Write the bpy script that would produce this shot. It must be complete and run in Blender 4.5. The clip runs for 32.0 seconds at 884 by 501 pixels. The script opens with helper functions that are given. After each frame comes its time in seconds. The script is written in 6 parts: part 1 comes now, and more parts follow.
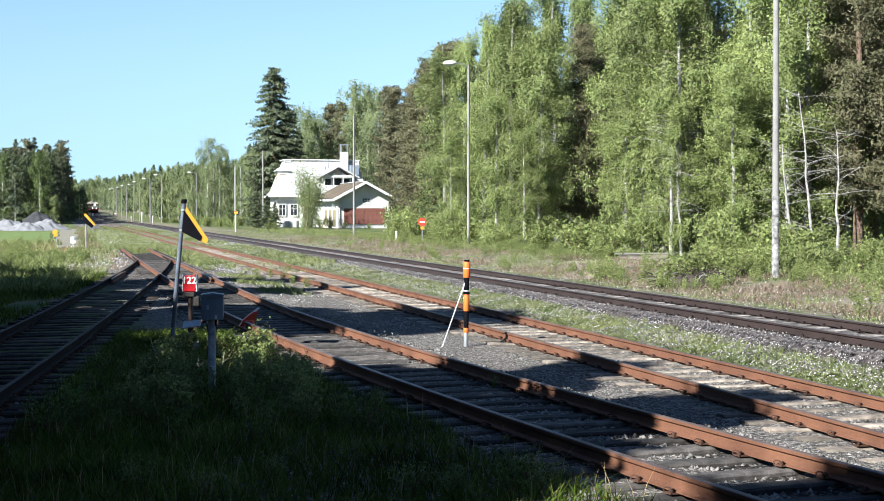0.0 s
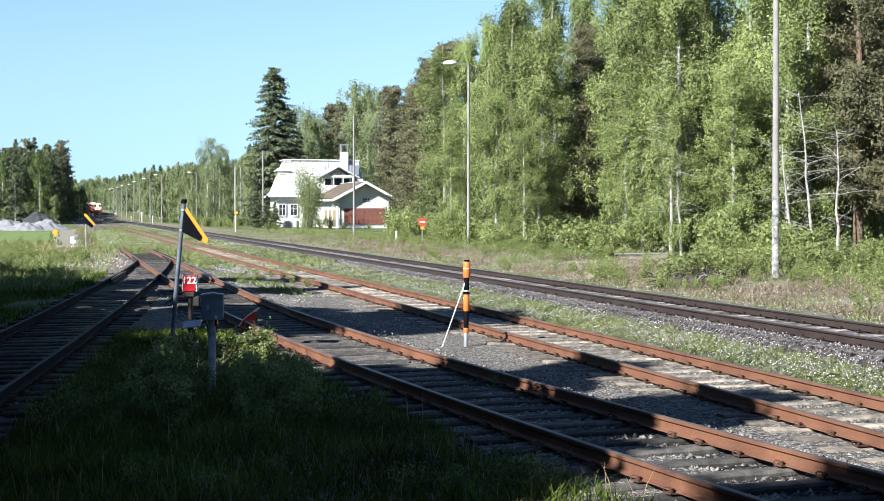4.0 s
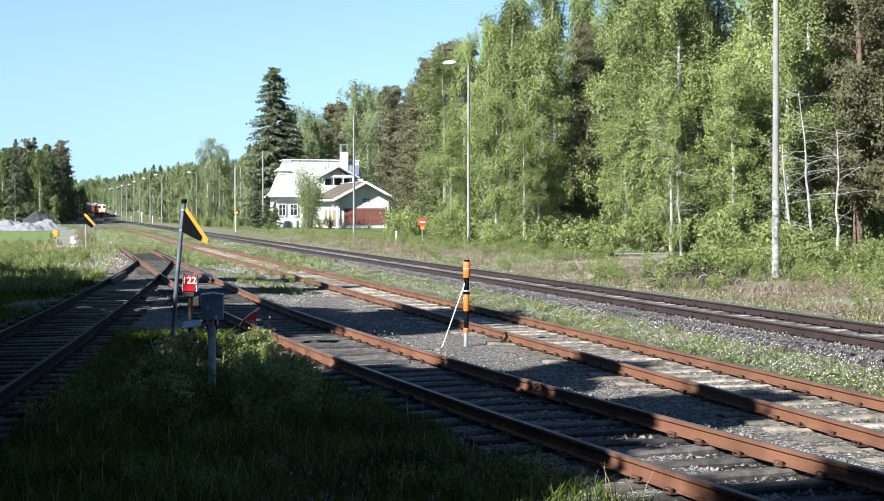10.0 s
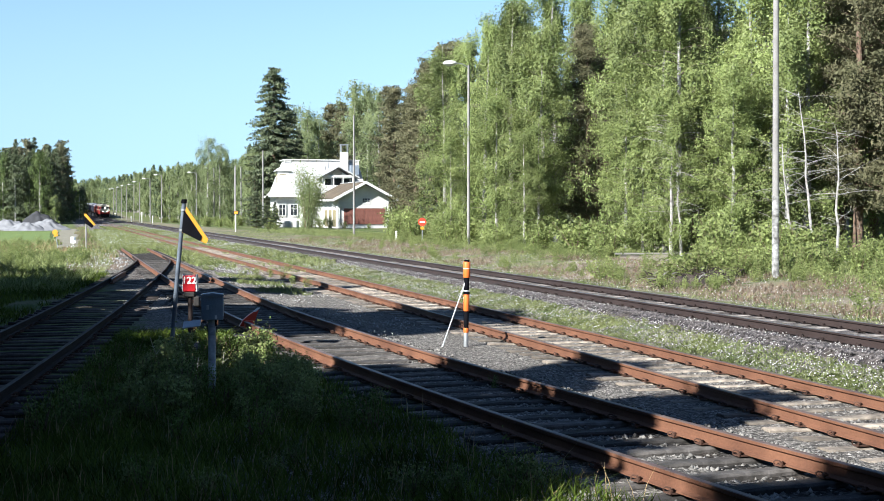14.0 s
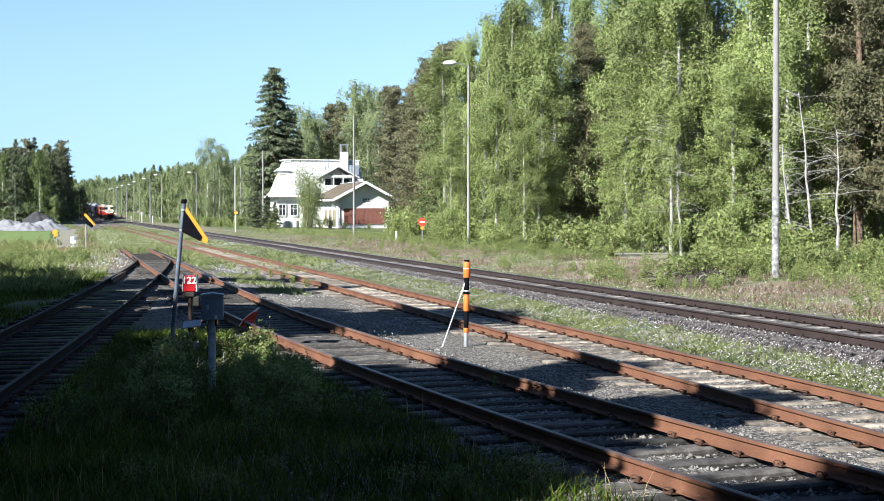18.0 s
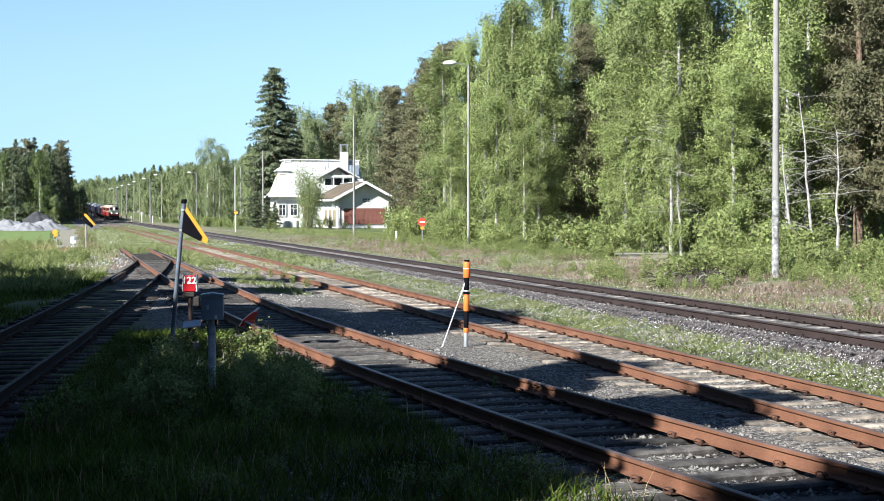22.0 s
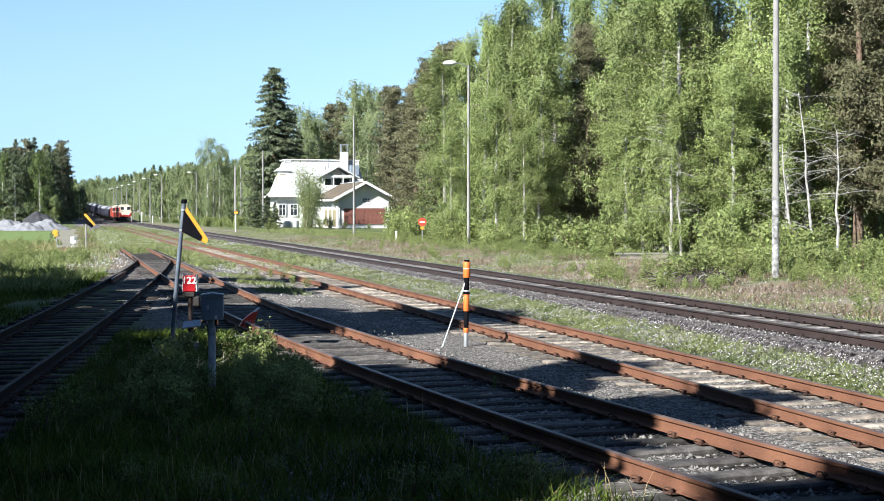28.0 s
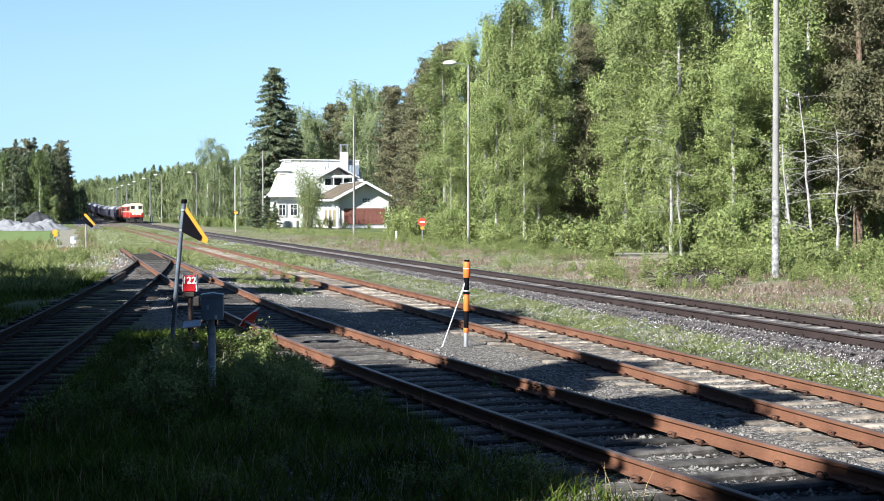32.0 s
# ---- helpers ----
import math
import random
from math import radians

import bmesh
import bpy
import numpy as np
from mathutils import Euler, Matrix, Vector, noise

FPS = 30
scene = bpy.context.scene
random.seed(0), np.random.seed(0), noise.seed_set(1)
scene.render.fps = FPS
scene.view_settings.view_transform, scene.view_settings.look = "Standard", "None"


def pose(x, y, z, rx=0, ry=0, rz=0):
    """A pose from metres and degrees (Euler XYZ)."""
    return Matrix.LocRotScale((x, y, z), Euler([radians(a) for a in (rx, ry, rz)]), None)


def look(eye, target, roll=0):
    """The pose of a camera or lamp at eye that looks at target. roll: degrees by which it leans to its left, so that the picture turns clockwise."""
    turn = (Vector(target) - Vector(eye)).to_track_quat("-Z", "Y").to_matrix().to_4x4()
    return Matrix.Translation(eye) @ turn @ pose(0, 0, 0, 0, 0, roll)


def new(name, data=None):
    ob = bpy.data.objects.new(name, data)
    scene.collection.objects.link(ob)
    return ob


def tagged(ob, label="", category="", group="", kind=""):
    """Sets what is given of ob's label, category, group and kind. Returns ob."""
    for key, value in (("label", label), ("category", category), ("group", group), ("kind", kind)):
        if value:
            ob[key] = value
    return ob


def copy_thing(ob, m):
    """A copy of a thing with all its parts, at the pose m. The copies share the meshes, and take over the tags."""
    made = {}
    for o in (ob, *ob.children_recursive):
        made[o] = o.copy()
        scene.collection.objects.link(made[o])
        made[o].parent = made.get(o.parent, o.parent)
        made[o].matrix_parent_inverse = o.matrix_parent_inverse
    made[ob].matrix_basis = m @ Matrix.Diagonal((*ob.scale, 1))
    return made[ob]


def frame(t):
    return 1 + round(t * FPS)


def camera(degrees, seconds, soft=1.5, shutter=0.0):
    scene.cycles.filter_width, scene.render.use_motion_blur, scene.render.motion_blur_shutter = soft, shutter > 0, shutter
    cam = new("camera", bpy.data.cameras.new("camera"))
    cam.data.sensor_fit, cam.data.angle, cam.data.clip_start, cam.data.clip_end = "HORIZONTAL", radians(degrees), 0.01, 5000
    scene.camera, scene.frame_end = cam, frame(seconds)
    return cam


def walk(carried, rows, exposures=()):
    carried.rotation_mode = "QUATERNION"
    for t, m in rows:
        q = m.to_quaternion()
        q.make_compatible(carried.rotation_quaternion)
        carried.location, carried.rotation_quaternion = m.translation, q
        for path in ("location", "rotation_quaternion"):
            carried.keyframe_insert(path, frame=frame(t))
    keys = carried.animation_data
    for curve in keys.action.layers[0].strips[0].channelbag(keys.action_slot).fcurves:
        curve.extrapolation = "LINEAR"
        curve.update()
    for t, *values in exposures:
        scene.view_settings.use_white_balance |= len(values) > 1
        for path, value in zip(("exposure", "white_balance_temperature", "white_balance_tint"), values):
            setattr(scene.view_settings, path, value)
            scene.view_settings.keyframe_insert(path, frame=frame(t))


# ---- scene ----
cam = camera(37.7, 32.0, 0.9)
EYE = (0.0, 0.0, 2.33)
STAND = look(EYE, (0.0, 100.0, 2.33 - 2.81))
walk(cam, [(0.0, STAND), (32.0, STAND)], exposures=[(0.0, 1.63, 5980, 7), (32.0, 1.63, 5980, 7)])

# ---- light ----
SUN_EL, SUN_FROM = radians(34), Vector((-0.66, -0.75, 0)).normalized()
world = bpy.data.worlds.new("sky")
scene.world = world
world.use_nodes = True
wn = world.node_tree
sky = wn.nodes.new("ShaderNodeTexSky")
sky.sky_type, sky.sun_disc = "NISHITA", False
sky.sun_elevation, sky.sun_rotation = SUN_EL, math.atan2(SUN_FROM.x, SUN_FROM.y)
sky.air_density, sky.dust_density, sky.ozone_density = 0.98, 0.0, 2.6
sky.altitude = 1200
# clear dry air: the pale rim at the horizon lies low, behind the woods
way, axes, join = wn.nodes.new("ShaderNodeTexCoord"), wn.nodes.new("ShaderNodeSeparateXYZ"), wn.nodes.new("ShaderNodeCombineXYZ")
lift, unit = wn.nodes.new("ShaderNodeMath"), wn.nodes.new("ShaderNodeVectorMath")
lift.operation, unit.operation = "MULTIPLY_ADD", "NORMALIZE"
curve = wn.nodes.new("ShaderNodeMath")
curve.operation = "MULTIPLY_ADD"
wn.links.new(way.outputs["Generated"], axes.inputs[0])
wn.links.new(axes.outputs[2], curve.inputs[0])
curve.inputs[1].default_value, curve.inputs[2].default_value = 1.7, 0.02
wn.links.new(axes.outputs[2], lift.inputs[0]), wn.links.new(curve.outputs[0], lift.inputs[1])
lift.inputs[2].default_value = 0.078
wn.links.new(axes.outputs[0], join.inputs[0]), wn.links.new(axes.outputs[1], join.inputs[1]), wn.links.new(lift.outputs[0], join.inputs[2])
wn.links.new(join.outputs[0], unit.inputs[0]), wn.links.new(unit.outputs[0], sky.inputs[0])
wn.links.new(sky.outputs[0], wn.nodes["Background"].inputs[0])
wn.nodes["Background"].inputs[1].default_value = 0.05
sun = new("sun", bpy.data.lights.new("sun", "SUN"))
sun.data.energy, sun.data.angle, sun.data.color = 5.0, radians(0.5), (1.0, 0.95, 0.87)
to_sun = SUN_FROM * math.cos(SUN_EL) + Vector((0, 0, math.sin(SUN_EL)))
sun.matrix_world = look(to_sun * 50, (0, 0, 0))

# ---- materials ----
def mat(name, color, rough=0.7, metal=0.0, scale=8.0, vary=0.3, dark=None, bump=0.2, fine=60.0, island=0.0, obj=0.0,
        leaf=0.0, glow=0.0, spec=0.3):
    """A surface whose colour wanders between two tones at two scales, with fine relief."""
    m = bpy.data.materials.new(name)
    m.use_nodes = True
    nt = m.node_tree
    n, l = nt.nodes, nt.links
    b = n["Principled BSDF"]
    co = n.new("ShaderNodeTexCoord")
    big, small = n.new("ShaderNodeTexNoise"), n.new("ShaderNodeTexNoise")
    big.inputs["Scale"].default_value, small.inputs["Scale"].default_value = scale, fine
    big.inputs["Detail"].default_value = small.inputs["Detail"].default_value = 4
    l.new(co.outputs["Object"], big.inputs["Vector"]), l.new(co.outputs["Object"], small.inputs["Vector"])
    mix = n.new("ShaderNodeMix")
    mix.data_type = "RGBA"
    c = Vector(color)
    dk = Vector(dark) if dark else c * (1 - vary)
    ramp = n.new("ShaderNodeMapRange")
    ramp.inputs[1].default_value, ramp.inputs[2].default_value = 0.32, 0.68
    l.new(big.outputs[0], ramp.inputs[0])
    l.new(ramp.outputs[0], mix.inputs[0])
    mix.inputs[6].default_value, mix.inputs[7].default_value = (*dk, 1), (*c, 1)
    hsv = n.new("ShaderNodeHueSaturation")
    val = n.new("ShaderNodeMapRange")
    val.inputs[1].default_value, val.inputs[2].default_value = 0.25, 0.75
    val.inputs[3].default_value, val.inputs[4].default_value = 1 - vary * 0.7, 1 + vary * 0.5
    l.new(small.outputs[0], val.inputs[0])
    last = val.outputs[0]
    for amount, kind, out in ((island, "ShaderNodeNewGeometry", "Random Per Island"), (obj, "ShaderNodeObjectInfo", "Random")):
        if amount:
            g, r, mul = n.new(kind), n.new("ShaderNodeMapRange"), n.new("ShaderNodeMath")
            mul.operation = "MULTIPLY"
            r.inputs[3].default_value, r.inputs[4].default_value = 1 - amount, 1 + amount
            l.new(g.outputs[out], r.inputs[0])
            l.new(r.outputs[0], mul.inputs[0]), l.new(last, mul.inputs[1])
            last = mul.outputs[0]
    l.new(last, hsv.inputs["Value"])
    l.new(mix.outputs[2], hsv.inputs["Color"])
    l.new(hsv.outputs[0], b.inputs["Base Color"])
    b.inputs["Roughness"].default_value, b.inputs["Metallic"].default_value = rough, metal
    b.inputs["Specular IOR Level"].default_value = spec
    if bump:
        bp = n.new("ShaderNodeBump")
        bp.inputs["Strength"].default_value, bp.inputs["Distance"].default_value = bump, 0.02
        l.new(small.outputs[0], bp.inputs["Height"]), l.new(bp.outputs[0], b.inputs["Normal"])
    if leaf:
        tr, ms = n.new("ShaderNodeBsdfTranslucent"), n.new("ShaderNodeMixShader")
        ms.inputs[0].default_value = leaf
        l.new(hsv.outputs[0], tr.inputs[0])
        l.new(b.outputs[0], ms.inputs[1]), l.new(tr.outputs[0], ms.inputs[2])
        l.new(ms.outputs[0], n["Material Output"].inputs[0])
    if glow:
        b.inputs["Emission Color"].default_value, b.inputs["Emission Strength"].default_value = (*c, 1), glow
    return m


def ground_mat():
    """Grass, gravel and dry soil by the distance from the tracks, with ragged borders."""
    m = bpy.data.materials.new("yard_ground")
    m.use_nodes = True
    nt = m.node_tree
    n, l = nt.nodes, nt.links
    b = n["Principled BSDF"]
    geo, sep = n.new("ShaderNodeNewGeometry"), n.new("ShaderNodeSeparateXYZ")
    l.new(geo.outputs["Position"], sep.inputs[0])

    def math_(op, a, c):
        k = n.new("ShaderNodeMath")
        k.operation = op
        for i, v in enumerate((a, c)):
            if isinstance(v, (int, float)):
                k.inputs[i].default_value = v
            else:
                l.new(v, k.inputs[i])
        return k.outputs[0]

    def noise_(scale, detail=5):
        k = n.new("ShaderNodeTexNoise")
        k.inputs["Scale"].default_value, k.inputs["Detail"].default_value = scale, detail
        l.new(geo.outputs["Position"], k.inputs["Vector"])
        return k.outputs[0]

    def rng(v, a, c):
        k = n.new("ShaderNodeMapRange")
        k.inputs[1].default_value, k.inputs[2].default_value = a, c
        l.new(v, k.inputs[0])
        return k.outputs[0]

    def mixc(f, a, c):
        k = n.new("ShaderNodeMix")
        k.data_type = "RGBA"
        l.new(f, k.inputs[0])
        for i, v in ((6, a), (7, c)):
            if isinstance(v, tuple):
                k.inputs[i].default_value = (*v, 1)
            else:
                l.new(v, k.inputs[i])
        return k.outputs[2]

    def cells(scale):
        """Stones: a tone for each cell, dark in the gaps."""
        k, e = n.new("ShaderNodeTexVoronoi"), n.new("ShaderNodeTexVoronoi")
        e.feature = "DISTANCE_TO_EDGE"
        for q in (k, e):
            q.inputs["Scale"].default_value = scale
            l.new(geo.outputs["Position"], q.inputs["Vector"])
        hs = n.new("ShaderNodeSeparateColor")
        l.new(k.outputs["Color"], hs.inputs[0])
        return math_("MULTIPLY", math_("POWER", hs.outputs[0], 1.6), rng(e.outputs["Distance"], 0.0, 0.12)), e.outputs["Distance"]

    u = math_("ADD", sep.outputs[0], math_("MULTIPLY", sep.outputs[1], 0.289))
    u = math_("SUBTRACT", u, 9.5)
    n1, n2, n3 = noise_(0.35), noise_(2.5), noise_(22.0)
    ragged = math_("ADD", u, math_("MULTIPLY", math_("SUBTRACT", n2, 0.5), 2.2))
    tone, gap = cells(26.0)
    gravel = mixc(tone, (0.04, 0.036, 0.033), (0.36, 0.33, 0.30))
    gravel = mixc(math_("MULTIPLY", rng(n2, 0.45, 0.8), 0.6), gravel, (0.10, 0.088, 0.077))
    grass = mixc(rng(n3, 0.3, 0.7), (0.035, 0.055, 0.014), (0.10, 0.135, 0.04))
    grass = mixc(rng(n1, 0.45, 0.7), grass, (0.17, 0.15, 0.095))
    soil = mixc(rng(n3, 0.3, 0.7), (0.115, 0.095, 0.075), (0.245, 0.21, 0.17))
    col = mixc(rng(ragged, 1.6, 2.2), gravel, mixc(rng(n2, 0.42, 0.6), gravel, grass))
    col = mixc(rng(ragged, 6.6, 7.4), col, mixc(rng(n2, 0.42, 0.62), soil, grass))
    col = mixc(rng(ragged, 10.5, 13), col, grass)
    col = mixc(rng(ragged, -7.6, -8.4), col, grass)
    l.new(col, b.inputs["Base Color"])
    b.inputs["Roughness"].default_value = 0.95
    b.inputs["Specular IOR Level"].default_value = 0.1
    bp = n.new("ShaderNodeBump")
    bp.inputs["Strength"].default_value, bp.inputs["Distance"].default_value = 0.8, 0.03
    l.new(gap, bp.inputs["Height"]), l.new(bp.outputs[0], b.inputs["Normal"])
    return m


def stone_bed(name, low, high, scale):
    """Ballast: cells of stone with dark gaps between them, soiled in places."""
    m = bpy.data.materials.new(name)
    m.use_nodes = True
    n, l = m.node_tree.nodes, m.node_tree.links
    b = n["Principled BSDF"]
    geo = n.new("ShaderNodeNewGeometry")
    k, e, d = n.new("ShaderNodeTexVoronoi"), n.new("ShaderNodeTexVoronoi"), n.new("ShaderNodeTexNoise")
    e.feature = "DISTANCE_TO_EDGE"
    for q, sc in ((k, scale), (e, scale), (d, 1.7)):
        q.inputs["Scale"].default_value = sc
        l.new(geo.outputs["Position"], q.inputs["Vector"])
    hs, p, r, t = n.new("ShaderNodeSeparateColor"), n.new("ShaderNodeMath"), n.new("ShaderNodeMapRange"), n.new("ShaderNodeMath")
    p.operation, p.inputs[1].default_value, t.operation = "POWER", 1.8, "MULTIPLY"
    r.inputs[2].default_value = 0.12
    l.new(k.outputs["Color"], hs.inputs[0]), l.new(hs.outputs[0], p.inputs[0])
    l.new(e.outputs["Distance"], r.inputs[0]), l.new(p.outputs[0], t.inputs[0]), l.new(r.outputs[0], t.inputs[1])
    c1, c2 = n.new("ShaderNodeMix"), n.new("ShaderNodeMix")
    c1.data_type = c2.data_type = "RGBA"
    l.new(t.outputs[0], c1.inputs[0])
    c1.inputs[6].default_value, c1.inputs[7].default_value = (*low, 1), (*high, 1)
    dr = n.new("ShaderNodeMapRange")
    dr.inputs[1].default_value, dr.inputs[2].default_value, dr.inputs[4].default_value = 0.45, 0.75, 0.7
    l.new(d.outputs[0], dr.inputs[0]), l.new(dr.outputs[0], c2.inputs[0])
    l.new(c1.outputs[2], c2.inputs[6])
    c2.inputs[7].default_value = (0.085, 0.07, 0.058, 1)
    l.new(c2.outputs[2], b.inputs["Base Color"])
    b.inputs["Roughness"].default_value, b.inputs["Specular IOR Level"].default_value = 0.95, 0.1
    bp = n.new("ShaderNodeBump")
    bp.inputs["Strength"].default_value, bp.inputs["Distance"].default_value = 1.0, 0.06
    l.new(e.outputs["Distance"], bp.inputs["Height"]), l.new(bp.outputs[0], b.inputs["Normal"])
    return m


GROUND = ground_mat()
BALLAST = stone_bed("ballast_gravel", (0.03, 0.027, 0.025), (0.31, 0.285, 0.265), 21.0)
MAIN_BED = stone_bed("main_line_ballast", (0.028, 0.025, 0.027), (0.25, 0.225, 0.225), 19.0)
# bed of the two near tracks, its tones lowered to carry tree shade
OLD_BED = stone_bed("shade_dark_ballast", (0.008, 0.0075, 0.007), (0.10, 0.095, 0.092), 17.0)
MAIN_STONE = mat("main_line_stone", (0.125, 0.112, 0.11), 0.9, scale=3, vary=0.35, fine=25, island=0.55)
STONE = mat("ballast_stone", (0.175, 0.163, 0.15), 0.9, scale=3, vary=0.35, fine=25, island=0.6)
RUST = mat("rusty_rail_steel", (0.168, 0.078, 0.045), 0.75, metal=0.1, scale=1.5, dark=(0.105, 0.047, 0.028), bump=0.15, fine=40)
RAIL_TOP = mat("worn_rail_head", (0.15, 0.105, 0.09), 0.5, metal=0.3, scale=1.5, dark=(0.09, 0.06, 0.052), bump=0.1, fine=30)
DARK_RUST = mat("dark_brown_rail", (0.046, 0.032, 0.029), 0.6, metal=0.2, scale=1.5, vary=0.3, bump=0.1)
# siding rail and its head: the tree shade is in their dark colour
SHADE_RAIL = mat("shade_dark_rail", (0.03, 0.022, 0.02), 0.85, scale=1.5, vary=0.35, bump=0.15, spec=0.08)
SHADE_TOP = mat("shade_dull_rail_head", (0.06, 0.05, 0.047), 0.8, scale=1.5, vary=0.4, bump=0.1, spec=0.15)
CLIP_RUST = mat("rusty_fastening", (0.09, 0.045, 0.03), 0.8, scale=6, vary=0.4, bump=0.2, obj=0.3)
BRIGHT_TOP = mat("polished_rail_head", (0.30, 0.28, 0.28), 0.3, metal=0.8, scale=2, vary=0.3, bump=0.05)
SLEEPER = mat("weathered_sleeper", (0.30, 0.25, 0.20), 0.9, scale=5, dark=(0.085, 0.072, 0.06), bump=0.6, fine=35, obj=0.45)
# siding sleepers, a darker copy with the shade put into the tone
SLEEPER_SHADE = mat("shade_dark_sleeper", (0.065, 0.053, 0.048), 0.9, scale=6, dark=(0.018, 0.015, 0.014), bump=0.6, fine=35, obj=0.6, spec=0.1)
SLEEPER_OLD = mat("tarred_sleeper", (0.085, 0.076, 0.07), 0.85, scale=6, dark=(0.028, 0.025, 0.022), bump=0.6, fine=35, obj=0.6)
BIRCH_LEAF = mat("birch_leaf", (0.235, 0.272, 0.096), 0.55, scale=0.5, dark=(0.15, 0.188, 0.058), bump=0, island=0.25, obj=0.28, leaf=0.2)
# distance haze is put into this leaf colour: paler and less saturated
HAZED_LEAF = mat("hazed_birch_leaf", (0.25, 0.285, 0.14), 0.8, scale=0.3, dark=(0.19, 0.225, 0.11), bump=0, island=0.1, leaf=0.45, spec=0.1)
# darker copy of the birch leaf, with the far wood's shade in its colour
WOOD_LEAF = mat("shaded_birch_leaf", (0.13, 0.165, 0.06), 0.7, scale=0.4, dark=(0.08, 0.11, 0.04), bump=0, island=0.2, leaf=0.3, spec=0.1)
GARDEN_LEAF = mat("garden_tree_leaf", (0.24, 0.275, 0.12), 0.7, scale=0.6, dark=(0.15, 0.185, 0.075), bump=0, island=0.25, leaf=0.35, spec=0.15)
# needles paled the same way, haze mixed into the colour
HAZED_NEEDLE = mat("hazed_conifer_needles", (0.165, 0.195, 0.11), 0.8, scale=0.3, dark=(0.12, 0.15, 0.085), bump=0, island=0.12, leaf=0.3, spec=0.1)
BUSH_LEAF = mat("bush_leaf", (0.25, 0.285, 0.10), 0.6, scale=0.8, dark=(0.14, 0.175, 0.055), bump=0, island=0.35, obj=0.2, leaf=0.35)
PINE_LEAF = mat("pine_needles", (0.14, 0.13, 0.075), 0.6, scale=0.4, dark=(0.075, 0.078, 0.04), bump=0, island=0.4, obj=0.2, leaf=0.15)
PINE_BROWN = mat("brownish_pine_needles", (0.15, 0.138, 0.08), 0.7, scale=0.5, dark=(0.088, 0.09, 0.047), bump=0, island=0.3, obj=0.2, leaf=0.2, spec=0.1)
SPRUCE_LEAF = mat("spruce_needles", (0.10, 0.115, 0.06), 0.6, scale=0.4, dark=(0.05, 0.066, 0.034), bump=0, island=0.25, obj=0.2, leaf=0.12)
TWIG = mat("brown_twig_bark", (0.13, 0.10, 0.085), 0.9, scale=3, dark=(0.07, 0.055, 0.045), bump=0.2)
BIRCH_BARK = mat("birch_bark", (0.40, 0.385, 0.36), 0.8, scale=5, dark=(0.20, 0.18, 0.17), bump=0.3, fine=18)
PINE_BARK = mat("pine_bark", (0.17, 0.11, 0.075), 0.9, scale=2, dark=(0.09, 0.065, 0.05), bump=0.6, fine=20)
MEADOW = mat("meadow_grass", (0.27, 0.295, 0.12), 0.7, scale=0.7, dark=(0.15, 0.185, 0.065), bump=0, island=0.4, leaf=0.3)
MAIN_SLEEPER = mat("grey_main_sleeper", (0.20, 0.178, 0.165), 0.9, scale=5, dark=(0.085, 0.075, 0.07), bump=0.6, fine=35, obj=0.35)
# weed leaf for the shaded fork, darkened to match its shade
SHADE_WEED_LEAF = mat("shaded_weed_leaf", (0.15, 0.20, 0.05), 0.7, scale=2, dark=(0.075, 0.115, 0.026), bump=0, island=0.4, obj=0.2, leaf=0.25)
# dark opaque leaf of the unseen trees, so little sun leaks through
DARK_LEAF = mat("shade_tree_leaf", (0.05, 0.07, 0.025), 0.6, scale=0.5, dark=(0.03, 0.045, 0.016), bump=0, island=0.3)
# darker than the meadow grass: shade under the trees is coloured in
SHADE_GRASS = mat("shaded_grass_blades", (0.13, 0.175, 0.03), 0.8, scale=0.7, dark=(0.035, 0.055, 0.009), bump=0, island=0.5, leaf=0.3, spec=0.05)
DRY = mat("dry_straw", (0.38, 0.29, 0.16), 0.8, scale=0.7, dark=(0.25, 0.17, 0.09), bump=0, island=0.3, leaf=0.2)
FLOWER = mat("white_seed_heads", (0.6, 0.59, 0.57), 0.9, scale=1, vary=0.15, bump=0, island=0.15)
POLE_WOOD = mat("grey_weathered_pole", (0.26, 0.25, 0.24), 0.9, scale=1.6, dark=(0.17, 0.16, 0.15), bump=0.4, fine=25)
GALV = mat("galvanised_steel", (0.45, 0.47, 0.49), 0.4, metal=0.7, scale=5, vary=0.2, bump=0.05)
FLAKED = mat("flaking_grey_pole", (0.36, 0.355, 0.35), 0.9, scale=7, dark=(0.07, 0.066, 0.06), bump=0.5, fine=25)
PALE_POST = mat("mottled_pale_post", (0.46, 0.475, 0.5), 0.8, scale=7, dark=(0.17, 0.175, 0.185), bump=0.3, fine=25)
PALE_PATH = mat("pale_gravel_path", (0.23, 0.215, 0.19), 0.95, scale=1.5, vary=0.2, bump=0.3, fine=14)
WHITE = mat("white_paint", (0.62, 0.61, 0.585), 0.6, scale=1, vary=0.12, bump=0.05)
BLACK = mat("black_paint", (0.006, 0.006, 0.008), 0.9, scale=4, vary=0.3, bump=0.05, spec=0.04)
ORANGE = mat("orange_paint", (0.68, 0.15, 0.03), 0.45, scale=4, vary=0.15, bump=0.05)
YELLOW = mat("yellow_paint", (0.52, 0.25, 0.02), 0.5, scale=4, vary=0.15, bump=0.05)
RED = mat("red_enamel", (0.36, 0.012, 0.018), 0.35, scale=4, vary=0.2, bump=0.05)
SIGN_RED = mat("sign_red", (0.55, 0.05, 0.025), 0.4, scale=4, vary=0.1, bump=0)
BOX_GREY = mat("blue_grey_paint", (0.19, 0.22, 0.26), 0.5, scale=5, vary=0.25, bump=0.1)
